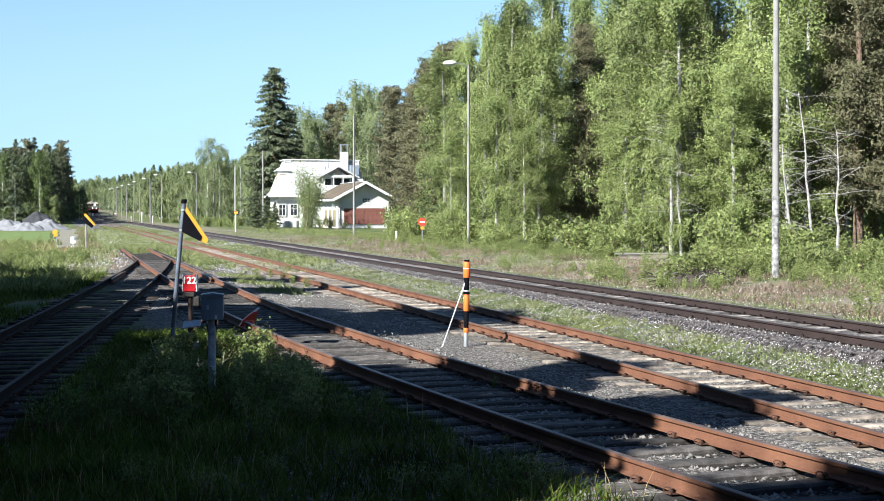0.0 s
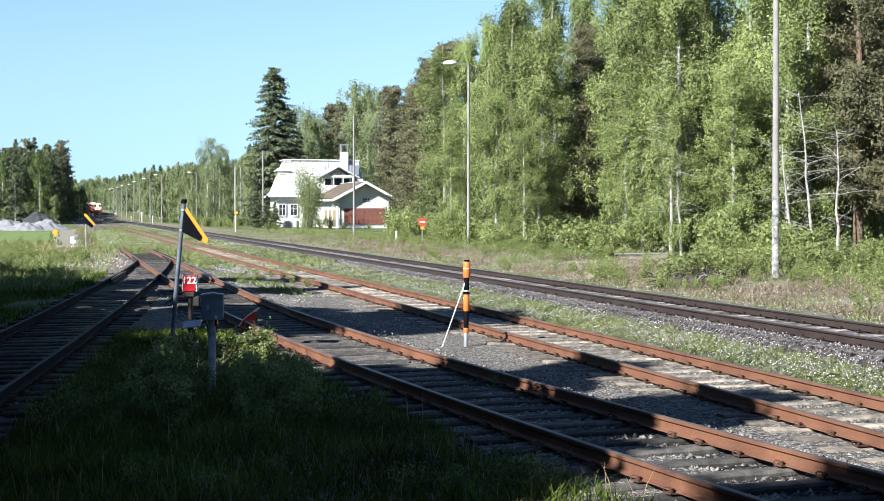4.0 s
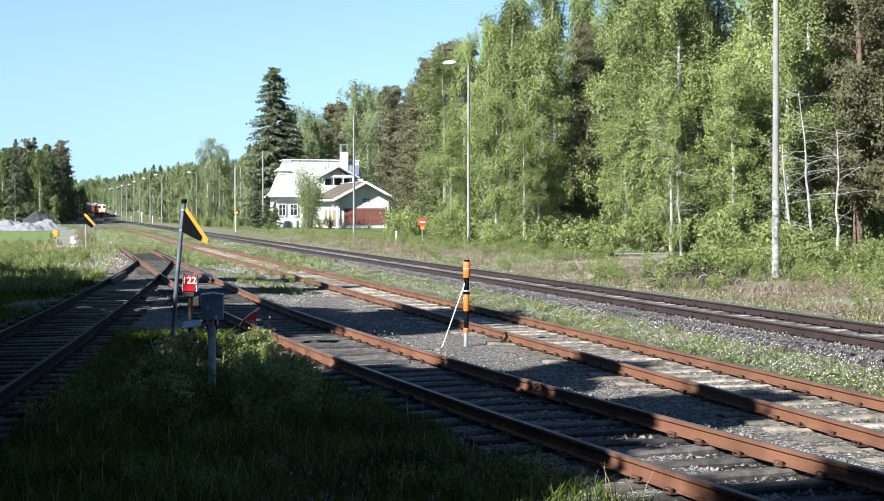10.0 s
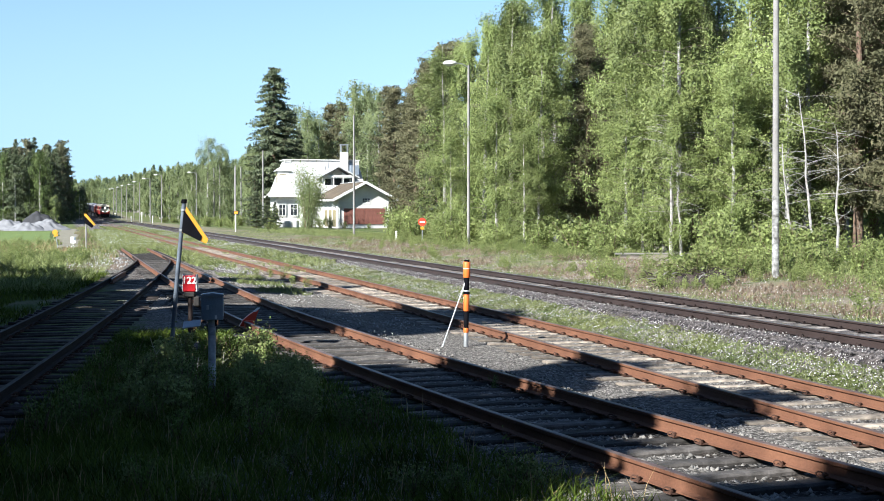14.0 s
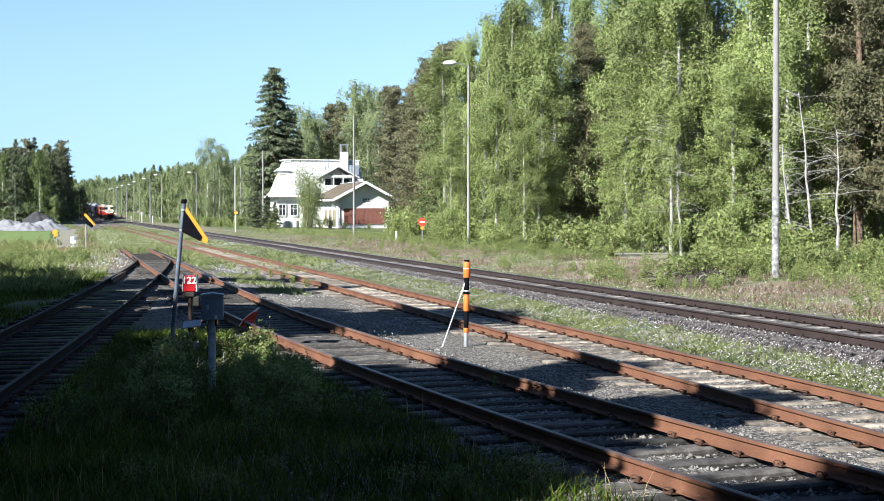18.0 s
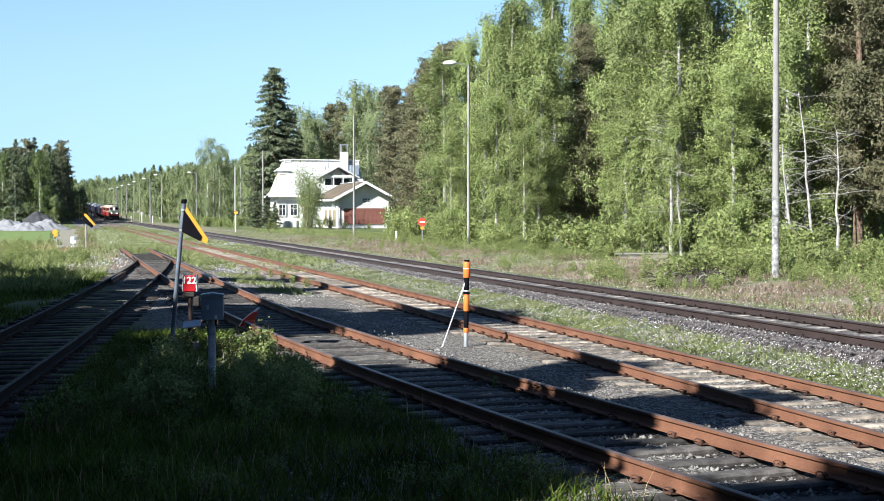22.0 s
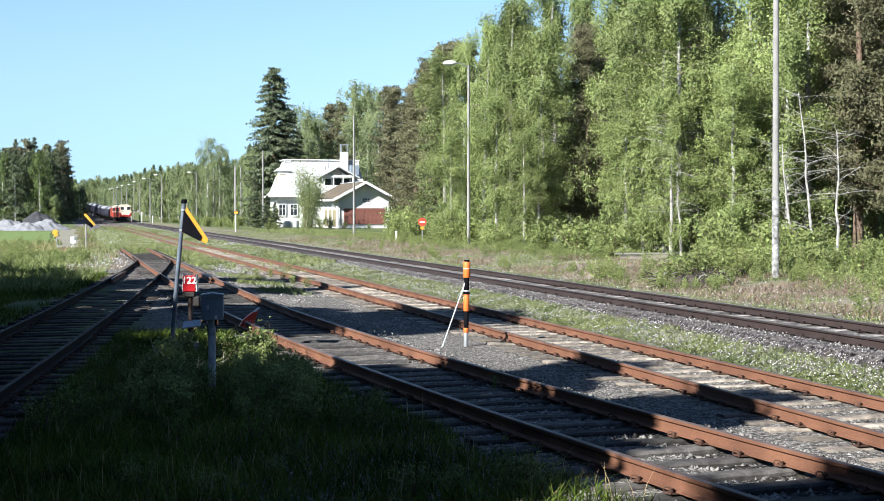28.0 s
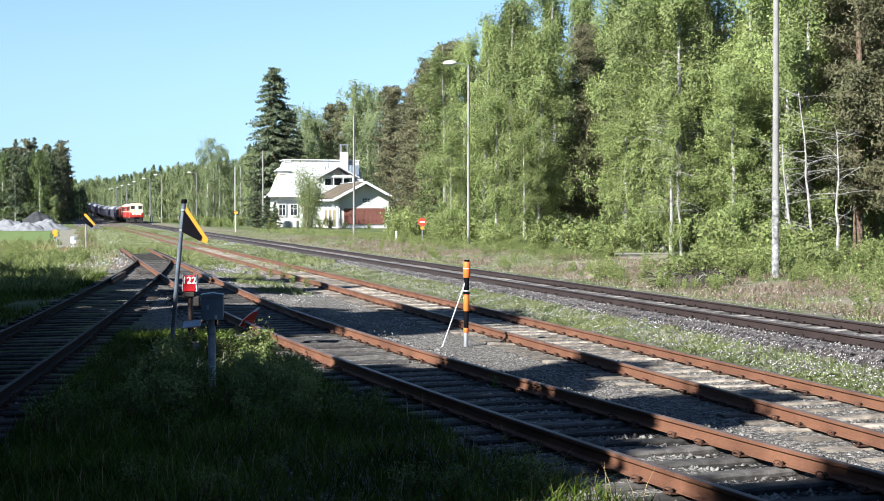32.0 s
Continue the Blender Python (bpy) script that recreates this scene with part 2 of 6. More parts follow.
POST_GREY = mat("dark_steel_post", (0.12, 0.145, 0.18), 0.5, scale=5, dark=(0.06, 0.07, 0.09), bump=0.1)
ROOF_TIN = mat("pale_sheet_roof", (0.46, 0.455, 0.45), 0.5, metal=0.1, scale=0.7, vary=0.12, bump=0.1)
ROOF_BROWN = mat("mossy_brown_roof", (0.13, 0.10, 0.07), 0.9, scale=1.2, dark=(0.075, 0.06, 0.045), bump=0.5)
WALL_WHITE = mat("white_boarding", (0.55, 0.54, 0.515), 0.7, scale=0.8, vary=0.08, bump=0.1)
WALL_GREY = mat("grey_beige_boarding", (0.60, 0.58, 0.545), 0.8, scale=0.8, vary=0.12, bump=0.1)
BRICK_RED = mat("red_brown_boards", (0.21, 0.085, 0.065), 0.8, scale=2, vary=0.3, bump=0.3)
OCHRE = mat("ochre_boards", (0.23, 0.195, 0.115), 0.8, scale=2, vary=0.2, bump=0.2)
GLASS = mat("dark_window_glass", (0.03, 0.035, 0.04), 0.08, scale=2, vary=0.1, bump=0)
GRAVEL_PALE = mat("pale_crushed_stone", (0.19, 0.19, 0.2), 0.95, scale=1.5, vary=0.2, bump=1.0, fine=14)
GRAVEL_GREY = mat("grey_gravel", (0.042, 0.042, 0.046), 0.95, scale=1.5, vary=0.25, bump=1.0, fine=14)
LOCO_RED = mat("locomotive_red", (0.38, 0.035, 0.028), 0.4, scale=1, vary=0.15, bump=0)
LOCO_CREAM = mat("locomotive_cream", (0.48, 0.43, 0.34), 0.4, scale=1, vary=0.1, bump=0)
WAGON_RED = mat("wagon_brown_red", (0.26, 0.06, 0.04), 0.7, scale=1, vary=0.25, bump=0.1)
WAGON_GREY = mat("wagon_grey", (0.38, 0.38, 0.40), 0.6, scale=1, vary=0.2, bump=0.1)
WAGON_DARK = mat("wagon_blue_black", (0.06, 0.06, 0.085), 0.6, scale=1, vary=0.2, bump=0.1)
UNDER = mat("underframe_grime", (0.03, 0.027, 0.025), 0.8, scale=2, vary=0.3, bump=0.2)
LAMP_ON = mat("headlamp_lens", (1.0, 0.93, 0.78), 0.3, bump=0, vary=0.02, glow=5.0)


# ---- building blocks ----
class Mesh:
    """Collects vertices and faces of one mesh."""
    def __init__(self):
        self.v, self.f, self.s = [], [], []

    def add(self, verts, faces, slot=0):
        k = len(self.v)
        self.v += [tuple(p) for p in verts]
        self.f += [tuple(i + k for i in f) for f in faces]
        self.s += [slot] * len(faces)
        return self

    def box(self, c, size, m=None, slot=0, taper=1.0, bevel=0.0):
        x, y, z = (s / 2 for s in size)
        if bevel:
            bm = bmesh.new()
            bmesh.ops.create_cube(bm, size=1)
            for q in bm.verts:
                k = taper if q.co.z > 0 else 1
                q.co = Vector((q.co.x * size[0] * k, q.co.y * size[1] * k, q.co.z * size[2]))
            bmesh.ops.bevel(bm, geom=bm.edges[:], offset=bevel, segments=2, affect="EDGES", profile=0.5)
            bm.verts.index_update()
            pts, faces = [q.co.copy() for q in bm.verts], [[q.index for q in f.verts] for f in bm.faces]
            bm.free()
        else:
            t = taper
            pts = [Vector(p) for p in ((-x, -y, -z), (x, -y, -z), (x, y, -z), (-x, y, -z), (-x * t, -y * t, z), (x * t, -y * t, z), (x * t, y * t, z), (-x * t, y * t, z))]
            faces = [(0, 3, 2, 1), (4, 5, 6, 7), (0, 1, 5, 4), (1, 2, 6, 5), (2, 3, 7, 6), (3, 0, 4, 7)]
        if m is not None:
            pts = [m @ p for p in pts]
        return self.add([p + Vector(c) for p in pts], faces, slot)

    def rod(self, path, radii, n=8, slot=0):
        """A round bar along a path, with a radius for each point."""
        path = [Vector(p) for p in path]
        if not isinstance(radii, (list, tuple)):
            radii = [radii] * len(path)
        pts, faces = [], []
        for i, p in enumerate(path):
            d = (path[min(i + 1, len(path) - 1)] - path[max(i - 1, 0)]).normalized()
            a = d.orthogonal().normalized() if abs(d.z) < 0.99 else Vector((1, 0, 0))
            b = d.cross(a).normalized()
            pts += [p + (a * math.cos(k * 2 * math.pi / n) + b * math.sin(k * 2 * math.pi / n)) * radii[i] for k in range(n)]
        for i in range(len(path) - 1):
            for k in range(n):
                faces.append((i * n + k, i * n + (k + 1) % n, (i + 1) * n + (k + 1) % n, (i + 1) * n + k))
        faces += [tuple(reversed(range(n))), tuple(range((len(path) - 1) * n, len(path) * n))]
        return self.add(pts, faces, slot)

    def prism(self, outline, y0, y1, slot=0, m=None):
        """An outline in x and z, drawn out from y0 to y1."""
        n = len(outline)
        pts = [Vector((x, y, z)) for y in (y0, y1) for x, z in outline]
        if m is not None:
            pts = [m @ p for p in pts]
        faces = [(i, (i + 1) % n, n + (i + 1) % n, n + i) for i in range(n)] + [tuple(reversed(range(n))), tuple(range(n, 2 * n))]
        return self.add(pts, faces, slot)

    def data(self, name, mats, smooth=False):
        me = bpy.data.meshes.new(name)
        me.from_pydata(self.v, [], self.f)
        for m in (mats if isinstance(mats, (list, tuple)) else [mats]):
            me.materials.append(m)
        if any(self.s):
            me.polygons.foreach_set("material_index", self.s)
        bm = bmesh.new()
        bm.from_mesh(me)
        bmesh.ops.recalc_face_normals(bm, faces=bm.faces)
        bm.to_mesh(me)
        bm.free()
        if smooth:
            me.polygons.foreach_set("use_smooth", [True] * len(me.polygons))
            me.set_sharp_from_angle(angle=radians(40))
        return me


def quads(name, pts, material, tri=False):
    """A mesh of loose quads (or triangles) from an array of corners (count, 4 or 3, 3)."""
    n, k = pts.shape[0], pts.shape[1]
    me = bpy.data.meshes.new(name)
    me.vertices.add(n * k), me.loops.add(n * k), me.polygons.add(n)
    me.vertices.foreach_set("co", np.ascontiguousarray(pts, dtype=np.float32).ravel())
    me.loops.foreach_set("vertex_index", np.arange(n * k, dtype=np.int32))
    me.polygons.foreach_set("loop_start", np.arange(0, n * k, k, dtype=np.int32))
    me.materials.append(material)
    me.update(calc_edges=True)
    return me


def part(name, me, parent, label="", at=None):
    ob = new(name, me)
    ob.parent = parent
    if at is not None:
        ob.matrix_basis = at
    return tagged(ob, label) if label else ob


def thing(name, label, category, at=None, group="", me=None, kind=""):
    ob = new(name, me)
    if at is not None:
        ob.matrix_basis = at
    return tagged(ob, label, category, group, kind)


# ---- the plan: tracks run away from the camera and drift to the left ----
def rise(y):
    """The far end of the line climbs."""
    d = np.clip(np.asarray(y, float) - 340, 0, 200)
    return 6.4e-5 * d * d + 0.008 * np.clip(np.asarray(y, float) - 540, 0, 500)


def track_x(k, y):
    y = np.asarray(y, float)
    if k == 2:
        return 9.5 - 0.289 * y
    if k == 3:
        return 13.7 - 0.281 * y - 0.015 * (y - 305 + np.sqrt((y - 305) ** 2 + 900))
    if k == 1:
        return 4.18 - 0.287 * y + 0.003 * np.clip(36 - y, 0, 60) ** 2
    d = 63 - y
    gap = track_x(1, y) + 13.95 - 0.185 * d + 0.0005 * np.clip(d, 0, 60) ** 2
    return track_x(1, y) - 0.5 * (gap + np.sqrt(gap * gap + 0.06))


HEAD = {0: 0.10, 1: 0.12, 2: 0.0, 3: 0.33}


def smooth(a, b, v):
    t = np.clip((np.asarray(v, float) - a) / (b - a), 0, 1)
    return t * t * (3 - 2 * t)


def ground_z(x, y):
    x, y = np.asarray(x, float), np.asarray(y, float)
    u = x - 9.5 + 0.289 * y
    z = -0.195 + 0.115 * smooth(-2.2, -3.8, u) + 0.30 * smooth(1.0, 3.6, u) + 0.30 * smooth(7.5, 13, u) - 0.05 * smooth(-8, -12, u)
    near_left = smooth(-0.5, -2.0, x - track_x(1, y)) * smooth(45, 36, y) * smooth(0.3, 1.8, x - track_x(0, y))
    return z - 0.04 * near_left + rise(y)


def grid_mesh(name, xs, ys, z_of, material, bump=0.0, seed=0):
    gx, gy = np.meshgrid(xs, ys)
    z = z_of(gx, gy)
    if bump:
        z = z + np.random.RandomState(seed).normal(0, bump, z.shape)
    nx, ny = len(xs), len(ys)
    me = bpy.data.meshes.new(name)
    idx = np.arange(nx * ny).reshape(ny, nx)
    f = np.stack([idx[:-1, :-1], idx[:-1, 1:], idx[1:, 1:], idx[1:, :-1]], -1).reshape(-1, 4)
    me.from_pydata(np.stack([gx, gy, z], -1).reshape(-1, 3).tolist(), [], f.tolist())
    me.materials.append(material)
    me.polygons.foreach_set("use_smooth", [True] * len(me.polygons))
    return me


xs = np.concatenate([np.linspace(-3500, -420, 14), np.linspace(-400, -62, 60), np.linspace(-60, 30, 121), np.linspace(32, 300, 50), np.linspace(330, 3500, 12)])
ys = np.concatenate([np.linspace(-300, -32, 12), np.linspace(-30, 120, 181), np.linspace(122, 500, 120), np.linspace(510, 1400, 70), np.linspace(1500, 4200, 10)])
ground = thing("ground", "level railway yard of gravel, dry soil and grass", "ground", me=grid_mesh("ground", xs, ys, ground_z, GROUND, 0.004), kind="structure")


# ---- tracks ----
def track_at(k, y, dy=0.5):
    """Place and heading of a track's centre line at y."""
    a, b = float(track_x(k, y - dy)), float(track_x(k, y + dy))
    return float(track_x(k, y)), HEAD[k] + float(rise(y)), math.atan2(-(b - a), 2 * dy)


RAIL_OUT = [(-0.07, -0.155), (0.07, -0.155), (0.07, -0.143), (0.015, -0.125), (0.010, -0.048), (0.035, -0.036), (0.036, -0.006), (0.028, 0.0),
            (-0.028, 0.0), (-0.036, -0.006), (-0.035, -0.036), (-0.010, -0.048), (-0.015, -0.125), (-0.07, -0.143)]


def rail_mesh(k, side, ys, mats, bend=None):
    pts, faces, slots = [], [], []
    n = len(RAIL_OUT)
    for i, y in enumerate(ys):
        x, z, a = track_at(k, y)
        off = side * 0.797 + (bend(y) if bend else 0.0)
        c, s = math.cos(a), math.sin(a)
        pts += [(x + (off + p) * c, y + (off + p) * s, z + q) for p, q in RAIL_OUT]
        if i:
            for j in range(n):
                faces.append(((i - 1) * n + j, (i - 1) * n + (j + 1) % n, i * n + (j + 1) % n, i * n + j))
                slots.append(1 if j in (6, 7, 8) else 0)
    faces += [tuple(range(n)), tuple(range((len(ys) - 1) * n, len(ys) * n))]
    m = Mesh().add(pts, faces)
    m.s = slots + [0, 0]
    return m.data("rail", mats)


def steps(a, b, first=1.0, grow=1.06):
    out, d = [a], first
    while out[-1] + d < b:
        out.append(out[-1] + d)
        d *= grow
    return out + [b]


def ballast_mesh(k, ys, half, drop, material):
    """The low gravel bed under a track, heaped a little and uneven."""
    pts, faces = [], []
    cols = [-half, -half * 0.86, -1.2, -0.8, -0.4, 0, 0.4, 0.8, 1.2, half * 0.86, half]
    rs = random.Random(k)
    for i, y in enumerate(ys):
        x, z, a = track_at(k, y)
        for c in cols:
            px, py = x + c * math.cos(a), y + c * math.sin(a)
            top = z + drop + rs.uniform(-0.006, 0.006)
            if k == 3 and abs(c) >= 0.8:
                top += 0.045 if abs(c) > 1 else 0.02
            pts.append((px, py, float(ground_z(px, py)) - 0.03 if abs(c) == half else top))
        if i:
            n = len(cols)
            faces += [((i - 1) * n + j, (i - 1) * n + j + 1, i * n + j + 1, i * n + j) for j in range(n - 1)]
    return Mesh().add(pts, faces).data("ballast_bed", material, True)


def sleeper_mesh(seed, material):
    """A worn timber sleeper, its top split and dished."""
    rs = random.Random(seed)
    m = Mesh()
    n = 7
    pts, faces = [], []
    for i in range(n):
        x = -1.35 + 2.7 * i / (n - 1)
        w, h = 0.12 + rs.uniform(-0.02, 0.01), rs.uniform(-0.022, 0.004)
        pts += [(x, -w, -0.2), (x, -w * 0.98, -0.02 + h), (x, -w * 0.75, h), (x, w * 0.75, h), (x, w * 0.98, -0.02 + h), (x, w, -0.2)]
        if i:
            faces += [((i - 1) * 6 + j, (i - 1) * 6 + j + 1, i * 6 + j + 1, i * 6 + j) for j in range(5)]
    faces += [tuple(range(6)), tuple(range((n - 1) * 6, n * 6))]
    return m.add(pts, faces).data("sleeper", material)


def clip_mesh(material):
    """Base plate with two bolts and clamps that hold a rail."""
    m = Mesh().box((0, 0, -0.004), (0.30, 0.11, 0.012))
    for s in (-1, 1):
        m.box((s * 0.10, 0, 0.014), (0.05, 0.04, 0.018))
        for d in (-0.045, 0.045):
            m.rod([(s * 0.09, d * 0.4, 0.01), (s * 0.105, d * 0.6, 0.032), (s * 0.14, d, 0.04), (s * 0.16, d * 1.1, 0.03), (s * 0.15, d * 1.2, 0.0)], 0.008, 5)
    return m.data("rail_fastening", material)


CLIP = {False: clip_mesh(CLIP_RUST), True: clip_mesh(DARK_RUST)}
SLEEPERS = {id(s): [sleeper_mesh(i, s) for i in range(5)] for s in (SLEEPER, SLEEPER_OLD, SLEEPER_SHADE, MAIN_SLEEPER)}


def build_track(k, y0, y1, near, label, wood, mats, clips_to, half, spacing=0.61, skip=None):
    tr = thing("railway_track", label, "railway track", kind="structure")
    ys = steps(y0, y1, 1.0, 1.0 if k == 0 else 1.06)
    for side in (-1, 1):
        part("rail", rail_mesh(k, side, ys, mats), tr)
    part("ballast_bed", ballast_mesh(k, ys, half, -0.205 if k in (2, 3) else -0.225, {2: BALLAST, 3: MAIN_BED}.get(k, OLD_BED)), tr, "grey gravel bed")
    rs = random.Random(k + 5)
    y, far = y0 + 0.3, Mesh()
    while y < y1:
        x, z, a = track_at(k, y)
        at = pose(x + rs.uniform(-0.05, 0.05), y, z - 0.157 - abs(rs.gauss(0, 0.008)), rs.uniform(-1.5, 1.5), rs.uniform(-0.6, 0.6), math.degrees(a) + rs.uniform(-2, 2))
        if skip and y > skip:
            break
        if y < near:
            part("sleeper", rs.choice(SLEEPERS[id(wood)]), tr, at=at)
            if y < clips_to:
                for side in (-0.797, 0.797):
                    part("rail_fastening", CLIP[k == 3], tr, at=at @ pose(side, 0, 0.012, 0, 0, 0))
        elif y < 170:
            far.box((x, y, z - 0.248), (2.7, 0.24, 0.16), m=Euler((0, 0, a)).to_matrix())
        y += spacing * math.cos(a) * rs.uniform(0.96, 1.04)
    if far.v:
        tagged(part("sleeper", far.data("sleepers", wood), tr, "distant run of timber sleepers"), kind="stuff")
    return tr


track_a = build_track(1, 6.5, 165, 68, "rusty railway track on old dark sleepers", SLEEPER_OLD, [RUST, RAIL_TOP], 36, 1.75)
build_track(2, 8, 420, 95, "rusty railway track on weathered pale sleepers", SLEEPER, [RUST, RAIL_TOP], 45, 1.75)
build_track(3, 14, 1300, 95, "main railway track with dark brown rails", MAIN_SLEEPER, [DARK_RUST, BRIGHT_TOP], 40, 1.7)
track_d = build_track(0, 5, 70, 62.5, "shaded siding track joining at a switch", SLEEPER_SHADE, [SHADE_RAIL, SHADE_TOP], 30, 1.75, skip=61)


# ---- trees ----
def leaf_quads(centres, size, rs, droop=0.0, aspect=1.5, outward=None, rough=0.55):
    """Small three-cornered leaves, one at each centre, turned at random about the outward way."""
    n = len(centres)
    d = rs.normal(0, 1, (n, 3))
    d[:, 2] -= droop
    d /= np.linalg.norm(d, axis=1)[:, None]
    if outward is None:
        e = np.cross(d, rs.normal(0, 1, (n, 3)))
    else:
        e = np.cross(d, outward + rs.normal(0, rough, (n, 3)))
    e /= np.linalg.norm(e, axis=1)[:, None]
    s = (size * rs.uniform(0.6, 1.3, n))[:, None]
    a, b = d * s * aspect / 2, e * s / 2
    c = np.asarray(centres)
    return np.stack([c - a, c + a * 0.7 + b, c + a * 0.7 - b], 1)


def limb(m, rs, p, d, length, r, n=5, sag=0.0, k=4):
    """A tapering, slightly crooked limb; returns its points."""
    pts = [Vector(p)]
    d = Vector(d).normalized()
    for i in range(k):
        d = (d + Vector((rs.uniform(-0.12, 0.12), rs.uniform(-0.12, 0.12), -sag / k))).normalized()
        pts.append(pts[-1] + d * length / k)
    m.rod(pts, [r * (1 - 0.8 * i / k) for i in range(k + 1)], n)
    return pts


def birch(seed, height, leaves, size, low=0.22, spread=0.17, droop=1.6, bark=BIRCH_BARK, leaf=BIRCH_LEAF, chain=16, rough=0.5):
    """Trunk and crown meshes of a birch with hanging outer twigs."""
    rs, nr = random.Random(seed), np.random.RandomState(seed)
    wood, boughs = Mesh(), Mesh()
    n = 9
    lean = (rs.uniform(-0.02, 0.02), rs.uniform(-0.02, 0.02))
    trunk = [Vector((lean[0] * height * (i / n) ** 1.5 + rs.uniform(-0.05, 0.05), lean[1] * height * (i / n) ** 1.5 + rs.uniform(-0.05, 0.05), height * 0.97 * i / n - 0.1 * (i == 0))) for i in range(n + 1)]
    wood.rod(trunk, [0.011 * height * (1 - 0.93 * i / n) + 0.008 for i in range(n + 1)], 8)
    pts = []
    branches = 40
    for b in range(branches):
        t = low + (0.99 - low) * (b + rs.random()) / branches
        i = min(int(t * n), n - 1)
        p = trunk[i].lerp(trunk[i + 1], t * n - i)
        env = math.sin(math.pi * min(1, ((t - low) / (1 - low)) * 0.82 + 0.18)) ** 0.7
        length = height * spread * env * rs.uniform(0.55, 1.2) + 0.4
        a = rs.uniform(0, 2 * math.pi)
        limb_pts = limb(boughs, rs, p, (math.cos(a), math.sin(a), rs.uniform(0.5, 1.3)), length, 0.0035 * height * (1.1 - t), 4, 0.9)
        tuft = [limb_pts[j].lerp(limb_pts[j + 1], rs.random()) for j in range(4)]
        full = rs.choice((0.5, 0.9, 1.2, 1.5))
        for j in range(1, 5):
            for q in range(max(1, int(full * leaves * (0.75, 0.9, 1.1, 1.35)[j - 1] / branches / 4 / chain))):
                c = tuft[j - 1] + Vector((rs.gauss(0, 0.24), rs.gauss(0, 0.24), rs.gauss(0, 0.2)))
                hang = rs.uniform(0.25, 1.0) * droop
                k = chain
                w = nr.uniform(0, 1, k)
                pts.append(np.stack([c.x + nr.normal(0, 0.09, k), c.y + nr.normal(0, 0.09, k), c.z - hang * w + nr.normal(0, 0.1, k)], 1))
    pts = np.concatenate(pts)
    axis = np.stack([np.interp(pts[:, 2], [p.z for p in trunk], [p[k] for p in trunk]) for k in (0, 1)], 1)
    out = np.concatenate([pts[:, :2] - axis, np.full((len(pts), 1), 0.35)], 1)
    out[:, :2] /= np.linalg.norm(out[:, :2], axis=1)[:, None] + 0.3
    crown = quads("crown", leaf_quads(pts, size, nr, 0.6, 1.5, out, rough), leaf)
    return wood.data("trunk", bark, True), crown, boughs.data("bough", TWIG)


def pine(seed, height, clumps, size, low=0.35, spread=0.16, leaf=PINE_LEAF, per=14):
    rs, nr = random.Random(seed), np.random.RandomState(seed)
    wood = Mesh()
    trunk = [Vector((rs.uniform(-0.07, 0.07), rs.uniform(-0.07, 0.07), height * 0.97 * i / 8 - 0.1 * (i == 0))) for i in range(9)]
    wood.rod(trunk, [0.014 * height * (1 - 0.9 * i / 8) for i in range(9)], 8)
    pts = []
    branches = 60
    for b in range(branches):
        t = low + (0.99 - low) * (b + rs.random()) / branches
        i = min(int(t * 8), 7)
        p = trunk[i].lerp(trunk[i + 1], t * 8 - i)
        f = (t - low) / (1 - low)
        length = height * spread * (1.08 - f) ** 0.6 * rs.uniform(0.5, 1.15) + 0.3
        a = rs.uniform(0, 2 * math.pi)
        lp = limb(wood, rs, p, (math.cos(a), math.sin(a), rs.uniform(-0.1, 0.5) + f * 0.5), length, 0.004 * height * (1.1 - t), 4, -0.3)
        for q in range(max(1, int(clumps / branches))):
            j = rs.choice((2, 3, 3, 4, 4))
            c = lp[j - 1].lerp(lp[j], rs.random()) + Vector((rs.gauss(0, 0.3), rs.gauss(0, 0.3), rs.gauss(0.1, 0.12)))
            pts.append(np.array(c)[None] + nr.normal(0, 1, (per, 3)) * np.array([0.24, 0.24, 0.1]))
    pts = np.concatenate(pts)
    out = pts * np.array([1, 1, 0]) / (np.linalg.norm(pts[:, :2], axis=1)[:, None] + 0.5) + np.array([0, 0, 0.5])
    crown = quads("crown", leaf_quads(pts, size, nr, -0.3, 3.4, out, 0.5), leaf)
    return wood.data("trunk", PINE_BARK, True), crown


